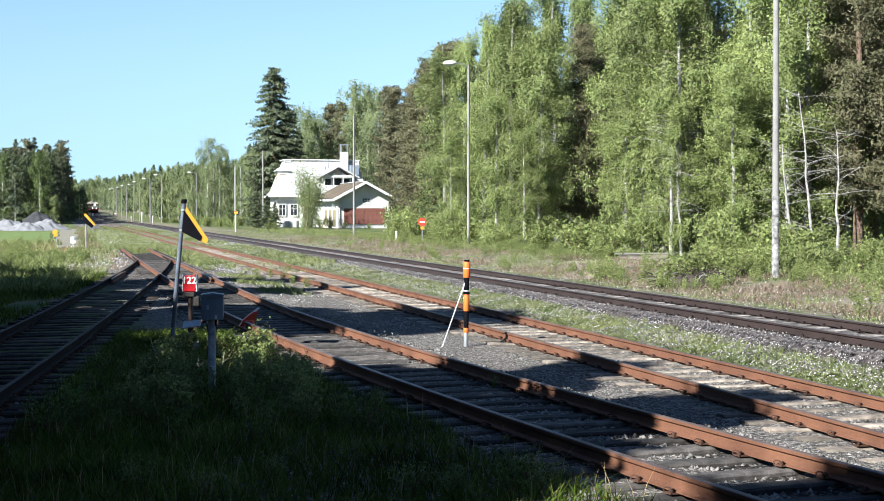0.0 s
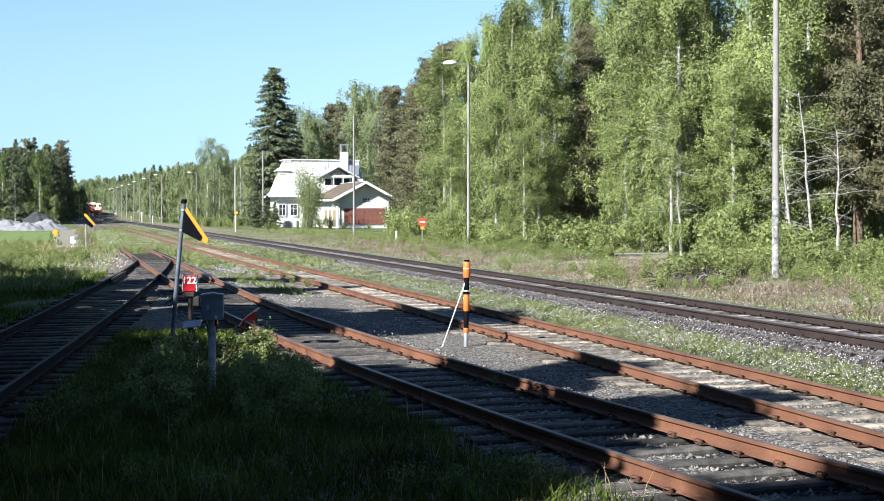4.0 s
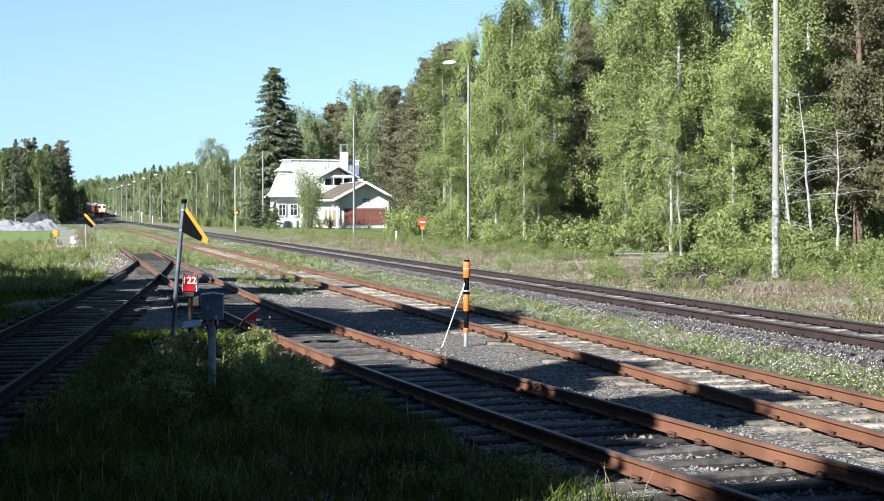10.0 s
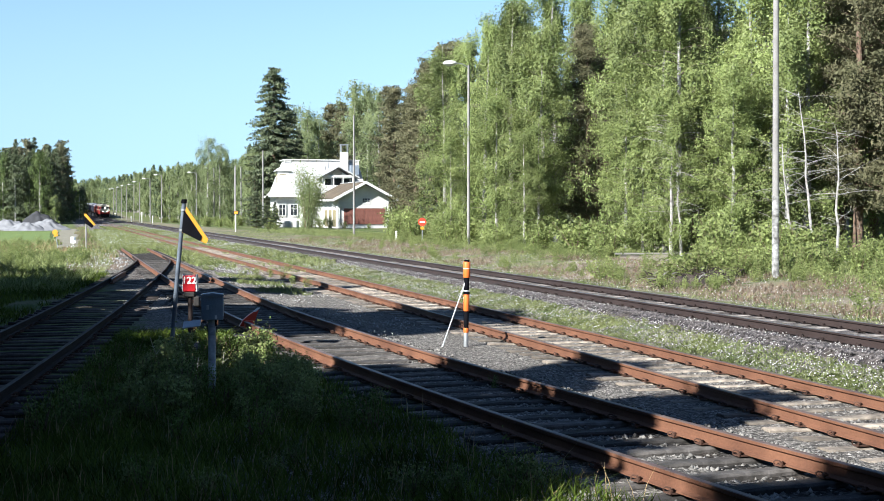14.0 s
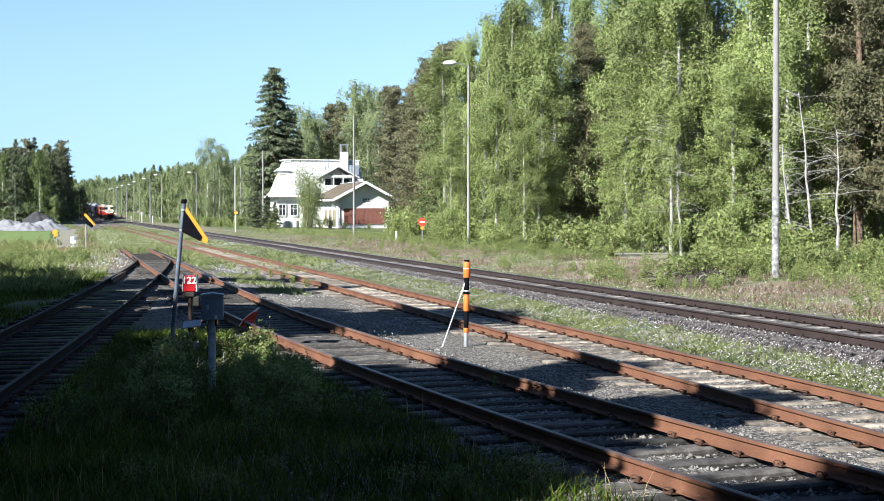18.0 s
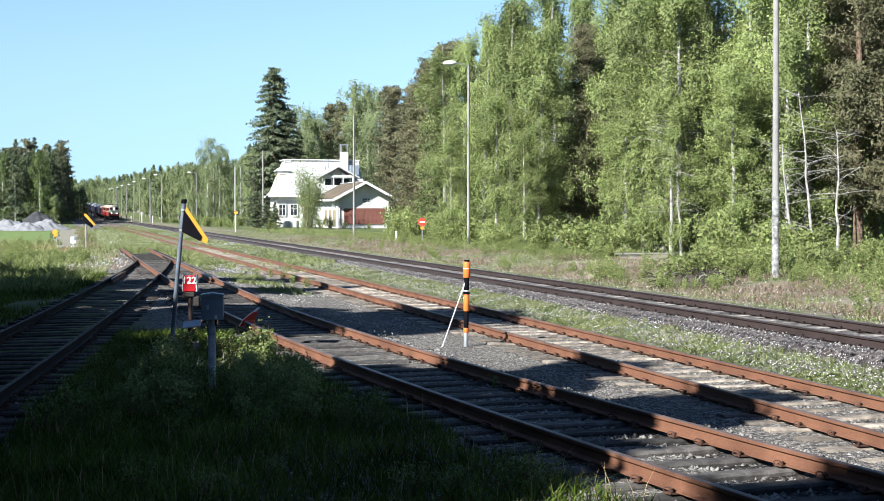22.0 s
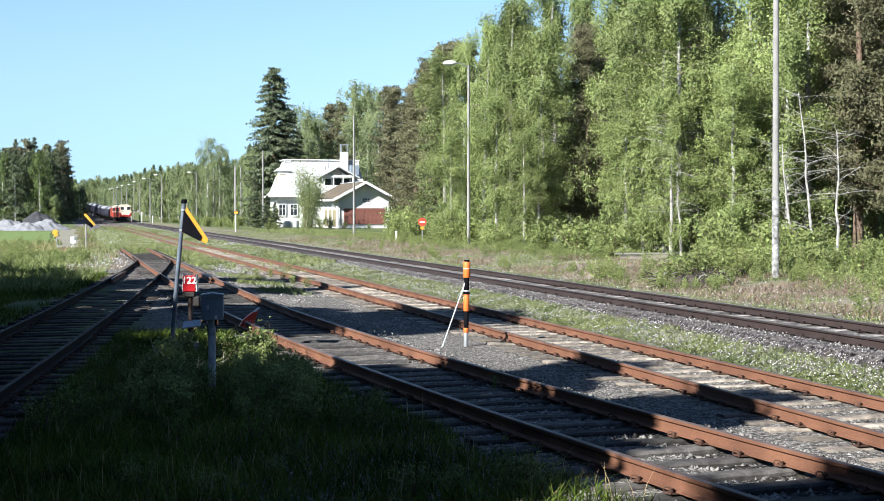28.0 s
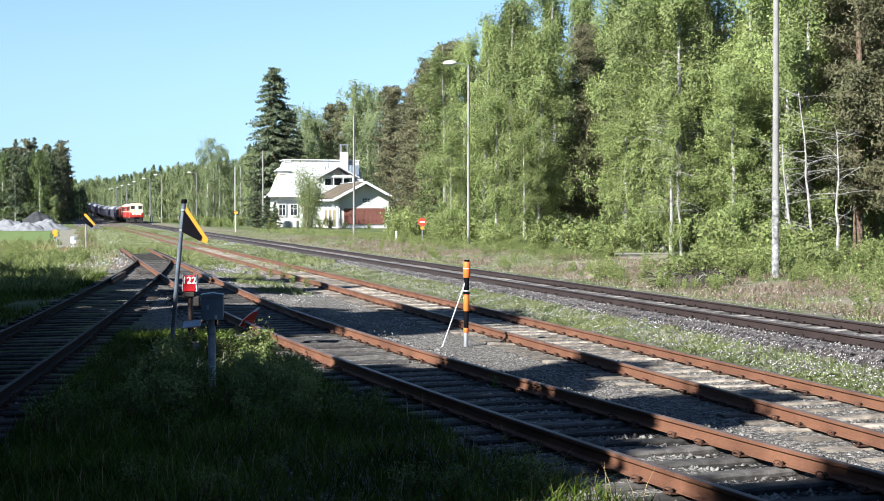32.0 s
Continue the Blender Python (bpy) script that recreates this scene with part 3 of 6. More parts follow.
def spruce(seed, height, count, size, spread=0.17, low=0.06, leaf=SPRUCE_LEAF, power=0.8, branches=90):
    rs, nr = random.Random(seed), np.random.RandomState(seed)
    wood = Mesh()
    trunk = [Vector((0, 0, height * 0.98 * i / 6 - 0.1 * (i == 0))) for i in range(7)]
    wood.rod(trunk, [0.012 * height * (1 - 0.93 * i / 6) for i in range(7)], 7)
    pts = []
    for b in range(branches):
        t = low + (0.985 - low) * (b + rs.random()) / branches
        length = height * spread * (1 - t) ** power * rs.uniform(0.7, 1.15) + 0.15
        a = rs.uniform(0, 2 * math.pi)
        lp = limb(wood, rs, (0, 0, t * height), (math.cos(a), math.sin(a), 0.15), length, 0.0025 * height * (1.1 - t), 4, 0.45)
        k = max(4, int(count / branches * (0.4 + 1.2 * (1 - t))))
        w = nr.uniform(0.15, 1, k)
        base = np.array([lp[0].lerp(lp[4], 0.0)[:]]) + (np.array(lp[4]) - np.array(lp[0]))[None] * w[:, None]
        base[:, 2] += (np.array(lp[2])[2] - (lp[0].z + lp[4].z) / 2) * np.sin(w * math.pi) - np.abs(nr.normal(0, 0.16, k))
        base[:, :2] += nr.normal(0, 0.12 + 0.05 * length, (k, 2))
        pts.append(base)
    pts = np.concatenate(pts)
    out = pts * np.array([1, 1, 0]) / (np.linalg.norm(pts[:, :2], axis=1)[:, None] + 0.5) + np.array([0, 0, 0.4])
    crown = quads("crown", leaf_quads(pts, size, nr, 0.8, 2.6, out, 0.5), leaf)
    return wood.data("trunk", PINE_BARK, True), crown


def bush(seed, height, count, size, leaf=BUSH_LEAF, wide=0.6):
    rs, nr = random.Random(seed), np.random.RandomState(seed)
    wood, pts = Mesh(), []
    for b in range(9):
        a = rs.uniform(0, 2 * math.pi)
        r = rs.uniform(0, 0.25) * height * wide
        lp = limb(wood, rs, (r * math.cos(a), r * math.sin(a), -0.05), (math.cos(a) * wide * rs.random(), math.sin(a) * wide * rs.random(), 1), height * rs.uniform(0.6, 1.0), 0.014 * height, 4, 0.1)
        for q in range(count // 9):
            j = rs.choice((1, 2, 3, 3, 4, 4))
            c = lp[j - 1].lerp(lp[j], rs.random())
            s = 0.16 * height * wide
            pts.append((max(-9, c.x + rs.gauss(0, s)), c.y + rs.gauss(0, s), max(0.03, c.z + rs.gauss(0, 0.1 * height))))
    return wood.data("stem", PINE_BARK, True), quads("foliage", leaf_quads(np.array(pts), size, nr, 0.2), leaf)


def plant(kind, meshes, names, label, category, group=""):
    t = thing(kind, label, category, pose(0, 0, -500), group)
    for nm, me in zip(names, meshes):
        p = part(nm, me, t)
        if nm in ("stem", "bough"):
            tagged(p, kind="stuff")
    return t


protos = []


def sow(proto, x, y, scale=1.0, turn=None, lean=0.0, sink=0.0):
    """Set a copy of a plant on the ground."""
    z = float(ground_z(x, y)) - sink
    a = plant_rs.uniform(0, 360) if turn is None else turn
    ob = copy_thing(proto, pose(x, y, z, lean, 0, a))
    s = scale if isinstance(scale, tuple) else (scale, scale, scale)
    ob.matrix_basis = pose(x, y, z, lean, 0, a) @ Matrix.Diagonal((*s, 1))
    return ob


plant_rs = random.Random(11)
TC = ("trunk", "crown", "bough")
B_LABEL = "tall birch with fresh light green hanging leaves"
BIRCHES = [plant("birch_tree", birch(s, 16, 32000, 0.084, low=0.07, spread=0.16, droop=1.7, rough=0.42), TC, B_LABEL, "tree", "birch trees of the wood") for s in range(4)]
BIRCHES += [plant("birch_tree", birch(10 + s, 12, 23000, 0.08, low=0.03, spread=0.18, droop=0.8, rough=0.42), TC, "young birch with dense light green leaves", "tree", "birch trees of the wood") for s in range(3)]
BIRCH_MID = [plant("birch_tree", birch(15 + s, 16, 9000, 0.13, spread=0.15), TC, B_LABEL, "tree", "birch trees of the wood") for s in range(2)]
SHADERS = [plant("alder_tree", birch(80 + s, 13, 7600, 0.6, low=0.06, spread=0.24, leaf=DARK_LEAF), TC[:2], "unseen broad dark tree casting shade at the near edge of the yard", "tree", "trees behind the yard") for s in range(3)]
THIN = [plant("alder_tree", birch(83 + s, 13, 1500, 0.4, low=0.1, spread=0.24, leaf=DARK_LEAF), TC[:2], "unseen loose-crowned tree casting dapples at the near edge of the yard", "tree", "trees behind the yard") for s in range(2)]
LIGHT_BLOCKERS = [plant("alder_tree", birch(85 + s, 13, 1300, 0.78, low=0.06, spread=0.24, leaf=DARK_LEAF, chain=5), TC[:2], "unseen broad dark tree added round the yard to block light", "tree", "trees behind the yard") for s in range(2)]
GREAT_SPRUCE = plant("spruce_tree", spruce(55, 25.5, 30000, 0.2, spread=0.19, low=0.05, power=0.5, branches=280), TC, "tall dark spruce with tiered branches beside the villa", "tree")
BIRCH_FAR = [plant("birch_tree", birch(20 + s, 15, 9000, 0.13, low=0.12, spread=0.19, leaf=HAZED_LEAF, chain=12, rough=0.35), TC, "distant birch with light green crown paled for haze", "tree", "distant birches") for s in range(3)]
PINES = [plant("pine_tree", pine(30 + s, 18, 1000, 0.11, low=0.12, leaf=PINE_BROWN), TC, "tall pine with dull brown-green needles", "tree", "pine trees of the wood") for s in range(3)]
PINE_NEAR = [plant("pine_tree", pine(35 + s, 18, 1200, 0.07, low=0.1, spread=0.17, per=26, leaf=PINE_BROWN), TC, "tall pine with brownish needles and dead lower twigs", "tree", "pine trees of the wood") for s in range(2)]
TALL_PINE = plant("pine_tree", pine(38, 18, 160, 0.4, low=0.8, spread=0.1), TC, "unseen tall pine with a small high crown set to cast shadow", "tree")
SPRUCES = [plant("spruce_tree", spruce(50 + s, 18, 9000, 0.18), TC, "dark green spruce with drooping branches", "tree", "spruce trees") for s in range(3)]
SF = ("stem", "foliage")
BUSHES = [plant("bush", bush(70 + s, 1.6, 1000, 0.09), SF, "leafy green roadside bush", "bush", "bushes along the wood") for s in range(4)]
protos = BIRCHES + BIRCH_MID + SHADERS + THIN + LIGHT_BLOCKERS + [GREAT_SPRUCE, TALL_PINE] + BIRCH_FAR + PINES + PINE_NEAR + SPRUCES + BUSHES


def at_px(px, y):
    """x of a place y metres ahead that lies on the sight line through a column of the view."""
    return (px - 784) / 2296 * y


# the birch wood on the bank beyond the main track
FRONT = [(790, 98, 15, 0), (822, 104, 17, 1), (858, 92, 16.5, 2), (905, 86, 17, 3), (935, 92, 18, 0), (962, 80, 14, 4), (985, 84, 18, 1), 
         (1050, 94, 19, 2), (1108, 78, 18, 3), (1120, 72, 17, 0), (1150, 78, 19, 1), (1178, 66, 14, 6), (1203, 64, 16, 2), (1235, 74, 18, 3), (1268, 68, 17, 0),
         (1300, 60, 10, 4), (1335, 64, 16, 1), (1365, 62, 17, 2), (1395, 58, 11, 5), (1430, 60, 16, 3), (1462, 66, 18, 0), (1500, 68, 17, 1), (1555, 70, 18, 2), (930, 76, 7, 6), (1190, 60, 8, 4), (1600, 60, 16, 3), (1660, 58, 17, 0),
         (800, 88, 8, 4), (880, 80, 10, 6), (1110, 68, 9, 5), (1300, 58, 9, 4), (1335, 60, 7, 5), (955, 78, 8, 5), (1165, 70, 13, 5), (1140, 66, 7, 4)]
for px, y, h, v in FRONT:
    sow(BIRCHES[v], at_px(px, y), y, h / (16 if v < 4 else 12))
# spruce row added as dark backing for the shaded gaps between birches
for i in range(27):
    px = 780 + i * 32 + plant_rs.uniform(-8, 8)
    y = plant_rs.uniform(88, 96) + (1568 - px) * 0.03
    sow(plant_rs.choice(SPRUCES), at_px(px, y), y, plant_rs.uniform(0.75, 0.95))
for i in range(46):
    px = plant_rs.uniform(760, 1640)
    y = plant_rs.uniform(98, 125) + (1600 - px) * 0.03
    if px < 860:
        y += 20
    h = plant_rs.uniform(18, 22.5) if px > 850 else plant_rs.uniform(15, 20)
    kind = plant_rs.choice((BIRCH_MID, BIRCH_MID, BIRCH_MID, PINES, SPRUCES))
    sow(plant_rs.choice(kind), at_px(px, y), y, h / (16 if kind is not PINES and kind is not SPRUCES else 18))
for px, y, h in ((1520, 58, 17), (1552, 62, 18), (1490, 64, 16), (1580, 56, 17), (738, 150, 17), (752, 142, 18), (765, 138, 18.5), (790, 134, 19.5), (722, 186, 18), (735, 165, 18.5), (775, 155, 20), (812, 128, 19), (1042, 82, 13.5), (1060, 84, 12), (1075, 88, 14), (1030, 90, 15), (1230, 72, 15)):
    sow(plant_rs.choice(PINE_NEAR if px > 1000 else PINES), at_px(px, y), y, h / 18)
# trees round the villa
sow(GREAT_SPRUCE, at_px(487, 205), 205, (1.2, 1.2, 1.0))
for px, y, h in ((455, 184, 5.2), (474, 180, 4.6), (488, 176, 3.6)):
    sow(SPRUCES[0], at_px(px, y), y, (h / 10, h / 10, h / 18))
sow(GREAT_SPRUCE, at_px(512, 216), 216, (0.8, 0.8, 0.78), 40)
for px, y, h in ((465, 212, 12), (530, 222, 17), (452, 200, 8)):
    sow(plant_rs.choice(SPRUCES), at_px(px, y), y, h / 18)
for px, y, h in ((545, 225, 18), (561, 235, 18), (590, 232, 19), (612, 228, 19), (629, 214, 21.5), (651, 210, 20.5), (673, 205, 19.5), (690, 200, 19), (537, 240, 20), (575, 250, 20), (601, 255, 21), (661, 230, 21), (640, 250, 21), (569, 228, 17), (700, 190, 18)):
    sow(plant_rs.choice(BIRCH_FAR if px % 2 else PINES), at_px(px, y), y, 1.14 * h / (15 if px % 2 else 18))
GARDEN_TREE = plant("garden_tree", bush(111, 7.6, 12000, 0.14, leaf=GARDEN_LEAF, wide=0.5), ("stem", "foliage"), "round leafy garden tree before the villa", "tree")
sow(GARDEN_TREE, at_px(548, 168), 168, (0.74, 0.74, 1.08))
protos.append(GARDEN_TREE)
sow(BIRCH_FAR[0], at_px(368, 250), 250, (1.35, 1.35, 1.16))
sow(BIRCH_FAR[1], at_px(390, 256), 256, (1.2, 1.2, 1.08))
# distant woods, too many trees to count
def far_wood(name, label, spots, makers):
    """One joined crown mesh and one joined trunk mesh for a far wood."""
    kinds = []
    for mk in makers:
        crown = mk[1]
        n = len(crown.polygons)
        co = np.empty(n * 9, np.float32)
        crown.vertices.foreach_get("co", co)
        kinds.append((co.reshape(n, 3, 3), crown.materials[0]))
    stems, byleaf = Mesh(), {}
    for x, y, k, s, a in spots:
        z = float(ground_z(x, y))
        c, d = math.cos(a), math.sin(a)
        q, m = kinds[k]
        byleaf.setdefault(m.name, [m, []])[1].append(np.stack([x + s * (q[..., 0] * c - q[..., 1] * d), y + s * (q[..., 0] * d + q[..., 1] * c), z + s * q[..., 2]], -1))
        stems.rod([(x, y, z - 0.2), (x, y, z + 9 * s), (x, y, z + 14 * s)], [0.2, 0.12, 0.03], 5)
    t = thing(name, label, "trees", kind="stuff")
    for m, parts in byleaf.values():
        tagged(part("crown", quads("crown", np.concatenate(parts), m), t), kind="stuff")
    tagged(part("trunk", stems.data("trunk", BIRCH_BARK), t), kind="stuff")


spots = []
for i in range(330):
    y = 255 + 560 * (i / 330) ** 1.2 + plant_rs.uniform(-6, 6)
    x = float(track_x(3, y)) + plant_rs.uniform(15, 22) + plant_rs.choice((0, 0, 6, 12, 24)) + (y < 330) * 8
    spots.append((x, y, plant_rs.choice((0, 0, 0, 1, 1, 1, 2)) + 3 * (y < 350), plant_rs.uniform(1.0, 1.22), plant_rs.uniform(0, 6)))
for i in range(110):
    y = plant_rs.uniform(820, 960)
    spots.append((float(track_x(3, y)) + plant_rs.uniform(-50, 45), y, plant_rs.choice((0, 1, 1)), plant_rs.uniform(1.25, 1.6), plant_rs.uniform(0, 6)))
far_wood("far_wood", "light green far wood beyond the main track, paled for haze", spots, [birch(120, 15, 2600, 0.3, low=0.1, spread=0.2, leaf=HAZED_LEAF, chain=6, rough=0.3), birch(121, 14, 2600, 0.3, low=0.1, spread=0.22, leaf=HAZED_LEAF, chain=6, rough=0.3), spruce(122, 16, 1500, 0.45, spread=0.2, leaf=HAZED_NEEDLE),
    birch(123, 15, 5000, 0.19, low=0.08, spread=0.18, leaf=HAZED_LEAF, chain=10, rough=0.3), birch(124, 14, 5000, 0.19, low=0.08, spread=0.2, leaf=HAZED_LEAF, chain=10, rough=0.3), spruce(125, 16, 3000, 0.26, spread=0.18, leaf=HAZED_NEEDLE)])
spots = []
for i in range(60):
    y = plant_rs.uniform(345, 540)
    spots.append((float(track_x(3, y)) - 19 + 13 * float(smooth(310, 480, y)) - plant_rs.uniform(6, 16), y, plant_rs.choice((3, 4, 5)), plant_rs.uniform(1.0, 1.15), plant_rs.uniform(0, 6)))
for i in range(150):
    y = plant_rs.uniform(315, 640)
    edge = float(track_x(3, y)) - 19 + 13 * float(smooth(310, 480, y)) + 1.5 * (y < 360)
    x = edge - abs(plant_rs.gauss(0, 9))
    tall = 1.12 if y < 360 else 1.12 - 0.5 * float(smooth(360, 430, y)) * (x > edge - 8)
    spots.append((x, y, plant_rs.choice((0, 1, 2, 2)) if y < 365 else plant_rs.choice((3, 4, 5)), plant_rs.uniform(0.9, 1.08) * tall, plant_rs.uniform(0, 6)))
for row in range(3):
    for i in range(34):
        y = 312 + 9 * row + plant_rs.uniform(-4, 4)
        edge = float(track_x(3, y)) - 18
        x = edge - (46 + 5 * row) * (i + plant_rs.uniform(0, 0.9)) / 33
        spots.append((x, y, plant_rs.choice((0, 0, 1, 2, 2, 2, 6)), plant_rs.uniform(0.94, 1.12) + 0.03 * row, plant_rs.uniform(0, 6)))
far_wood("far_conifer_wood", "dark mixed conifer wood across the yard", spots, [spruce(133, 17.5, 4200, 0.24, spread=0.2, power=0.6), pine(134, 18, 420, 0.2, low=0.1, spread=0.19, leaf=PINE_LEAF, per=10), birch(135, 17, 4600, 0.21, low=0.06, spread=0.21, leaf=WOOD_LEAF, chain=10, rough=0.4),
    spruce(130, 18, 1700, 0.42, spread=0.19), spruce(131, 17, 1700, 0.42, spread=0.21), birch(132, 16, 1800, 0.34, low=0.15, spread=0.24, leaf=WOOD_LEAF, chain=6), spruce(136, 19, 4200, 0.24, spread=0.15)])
sow(BIRCHES[5], at_px(98, 230), 230, 0.5)
# unseen trees behind and beside the camera, set to shade the near ground
plant_rs.seed(5)
SHADE, LINE = [], [(-28, 48, 9.0), (-24, 42, 10.0), (-20, 32, 10.5), (-17, 25, 11.3), (-13.6, 15.5, 13.6)]
for (x0, y0, h0), (x1, y1, h1) in zip(LINE, LINE[1:]):
    k = max(1, round(math.hypot(x1 - x0, y1 - y0) / 3.2))
    SHADE += [(x0 + (x1 - x0) * i / k + plant_rs.uniform(-0.5, 0.5), y0 + (y1 - y0) * i / k + plant_rs.uniform(-0.5, 0.5), h0 + (h1 - h0) * i / k + plant_rs.uniform(-0.6, 0.2), 1.0) for i in range(k)]
SHADE += [(-13.6, 15.5, 9.0, 0.6), (-12.2, 11.3, 7.4, 1.1), (-11.2, 8.2, 11, 0.9), (-14.8, 7.6, 11.6, 1.0), (-17, 10, 12, 1.0), (-18.6, 35.2, 13.8, 0.55), (-16.6, 29, 13.8, 0.55),
          (-9.7, 7.2, 13.5, 0.56), (-9.4, 2.5, 14.3, 0.5), (-8.0, 5.2, 8.2, 1.2), (-7.4, 1.6, 7.6, 1.3), (-6.4, -2, 7.4, 1.3), (-4.6, -4.6, 7.0, 1.3), (-2.4, -7, 7.2, 1.3),
          (-8.6, -5.5, 9.5, 1.1), (-5, -9.5, 10.5, 1.1), (-1, -12.5, 11.5, 1.1), (-11, -1, 9.5, 1.2), (-13, 3, 11, 1.1), (-16, 0, 12, 1.1)]
for i, (w, v, reach) in enumerate(((-14.0, 1.6, 14.6), (-12.9, 2.2, 15.0), (-11.8, 1.2, 13.8), (-10.4, 1.8, 13.5), (-9.3, 0.6, 13.1), (-8.7, -1.4, 12.5), (-7.8, -1.6, 11.3), (-7.0, -2.6, 9.0), (-5.8, -2.8, 7.2), (-4.4, -3.6, 6.4),
        (-12.2, -2.5, 12.5), (-10.0, -3.0, 11.8), (-13.8, -3.2, 13.0), (-15.6, 0.2, 13.8), (-17.2, 0.0, 13.8),
        (-24.4, 4.5, 23.2), (-23.2, 4.0, 22.4), (-21.6, 3.4, 16.2), (-20.0, 3.0, 15.0), (-18.8, 2.4, 16.2), (-22.8, 2.8, 17.2), (-17.6, 1.4, 13.6))):
    SHADE.append((0.75 * w + 0.66 * v, -0.66 * w + 0.75 * v, (reach - v) / 1.44, 0.6 if reach > 18 else 0.8))
for i, (x, y, h, wide) in enumerate(SHADE):
    kind = THIN[i % 2] if -16.6 < 0.75 * x - 0.66 * y < -12.85 and y < 14 else SHADERS[i % 3]
    sow(kind, x, y, (wide * h / 13, wide * h / 13, h / 13))
for i, (x, y, h, wide) in enumerate(SHADE):
    if i % 2 and y > 8:
        sow(LIGHT_BLOCKERS[0], x - 4 - (i % 3), y - 3.5, (h + 0.5) / 13)
        sow(LIGHT_BLOCKERS[1], x - 9 - (i % 2), y - 5, (h + 1) / 13)
# unseen high crowns, each placed for the shadow blob it throws
sow(TALL_PINE, -11.7, -8.1, 1.0)
for w, v, s in ((-21.6, -2.4, 1.0), (-20.3, -2.2, 1.0), (-21.0, -3.8, 1.07), (-22.4, -2.6, 1.0)):
    sow(TALL_PINE, 0.75 * w + 0.66 * v, -0.66 * w + 0.75 * v, s)
# more unseen trees, added only to keep sky light off the shaded ground
for i in range(46):
    sow(LIGHT_BLOCKERS[i % 2], plant_rs.uniform(-48, 34), plant_rs.uniform(-46, -17), plant_rs.uniform(1.1, 1.35))
for i in range(24):
    sow(LIGHT_BLOCKERS[i % 2], plant_rs.uniform(-60, -30), plant_rs.uniform(-20, 34), plant_rs.uniform(1.2, 1.5))
for i in range(26):
    y = plant_rs.uniform(-40, 30)
    sow(LIGHT_BLOCKERS[i % 2], float(track_x(3, y)) + plant_rs.uniform(19, 34), y, plant_rs.uniform(1.1, 1.4))
# bushes along the bank
for i in range(120):
    y = plant_rs.uniform(46, 165)
    x = float(track_x(3, y)) + plant_rs.uniform(9.5, 14) + (plant_rs.random() < 0.4) * 3
    px = 784 + 2296 * x / y
    if 1090 < px < 1230 and y < 70 or 490 < px < 690 and y > 90 or 728 < px < 770 and y < 100:
        continue
    sow(plant_rs.choice(BUSHES), x, y, plant_rs.uniform(0.5, 1.3))
for i in range(100):
    y = plant_rs.uniform(39, 60)
    px = plant_rs.uniform(1060, 1600)
    x = at_px(px, y)
    if x - float(track_x(3, y)) > 8.5 + plant_rs.uniform(0, 2) and not (1080 < px < 1240 and y > 43) and not (1350 < px < 1400 and y < 47):
        sow(plant_rs.choice(BUSHES), x, y, plant_rs.uniform(0.35, 0.8))
for i in range(40):
    px = plant_rs.uniform(700, 1600)
    if 1000 < px < 1085 or 1240 < px < 1300 or 1400 < px < 1500:
        continue
    y = plant_rs.uniform(64, 82) + (1568 - px) * 0.05
    sow(plant_rs.choice(BUSHES), at_px(px, y), y, plant_rs.uniform(1.0, 2.2))
for i in range(70):
    y = plant_rs.uniform(125, 300)
    x = float(track_x(3, y)) + plant_rs.uniform(6, 15)
    if not 430 < 784 + 2296 * x / y < 690:
        sow(plant_rs.choice(BUSHES), x, y, plant_rs.uniform(0.5, 1.3))
for px, y, s in ((585, 172, 1.1), (610, 170, 0.7), (697, 165, 2.0), (715, 160, 1.8), (735, 160, 1.6), (655, 172, 0.5), (570, 174, 1.1), (480, 185, 2.2), (455, 185, 1.8)):
    sow(plant_rs.choice(BUSHES), at_px(px, y), y, s)
for p in protos:
    for o in (*p.children_recursive, p):
        bpy.data.objects.remove(o)


# ---- poles along the line ----
def light_pole(x, y, height, arm, label, tilt=0.0, wide=0.13):
    z = float(ground_z(x, y))
    t = thing("lamp_post" if arm else "wooden_pole", label, "lamp post" if arm else "pole", pose(x, y, z, 0, tilt, 0), "poles along the line")
    part("pole", Mesh().rod([(0, 0, -0.3), (0, 0, height * 0.5), (0, 0, height)], [wide, wide * 0.85, wide * 0.68], 12).data("pole", POLE_WOOD, True), t)
    if arm:
        part("bracket", Mesh().rod([(0, 0, height - 0.15), (-0.4, -0.2, height + 0.05), (-arm, -0.45 * arm, height + 0.1)], 0.03, 6).data("bracket", GALV), t, "thin steel bracket arm")
        head = Mesh()
        n = 10
        prof = ((0.05, 0.16), (0.2, 0.14), (0.3, 0.02), (0.28, -0.06), (0.12, -0.16), (0.03, -0.18))
        for i in range(len(prof) - 1):
            head.add([(r * math.cos(k * 2 * math.pi / n) * 1.5, r * math.sin(k * 2 * math.pi / n), h) for r, h in prof[i:i + 2] for k in range(n)],
                     [(k, (k + 1) % n, n + (k + 1) % n, n + k) for k in range(n)])
        part("lamp_head", head.data("lamp_head", WHITE, True), t, "white lamp head", at=pose(-arm, -0.45 * arm, height + 0.05))
    return t


POLE = light_pole(at_px(1376, 39.5), 39.5, 11.5, 0, "thick grey weathered wooden pole in bushes", -0.3, 0.112)
part("lower_band", Mesh().rod([(0, 0, -0.1), (0, 0, 1.2), (0, 0, 2.5)], [0.117, 0.115, 0.113], 12).data("lower_band", FLAKED, True), POLE, "mottled flaking lower section")
light_pole(at_px(831, 80), 80, 11.1, 1.15, "grey pole with a white lamp on an arm", 0, 0.10)
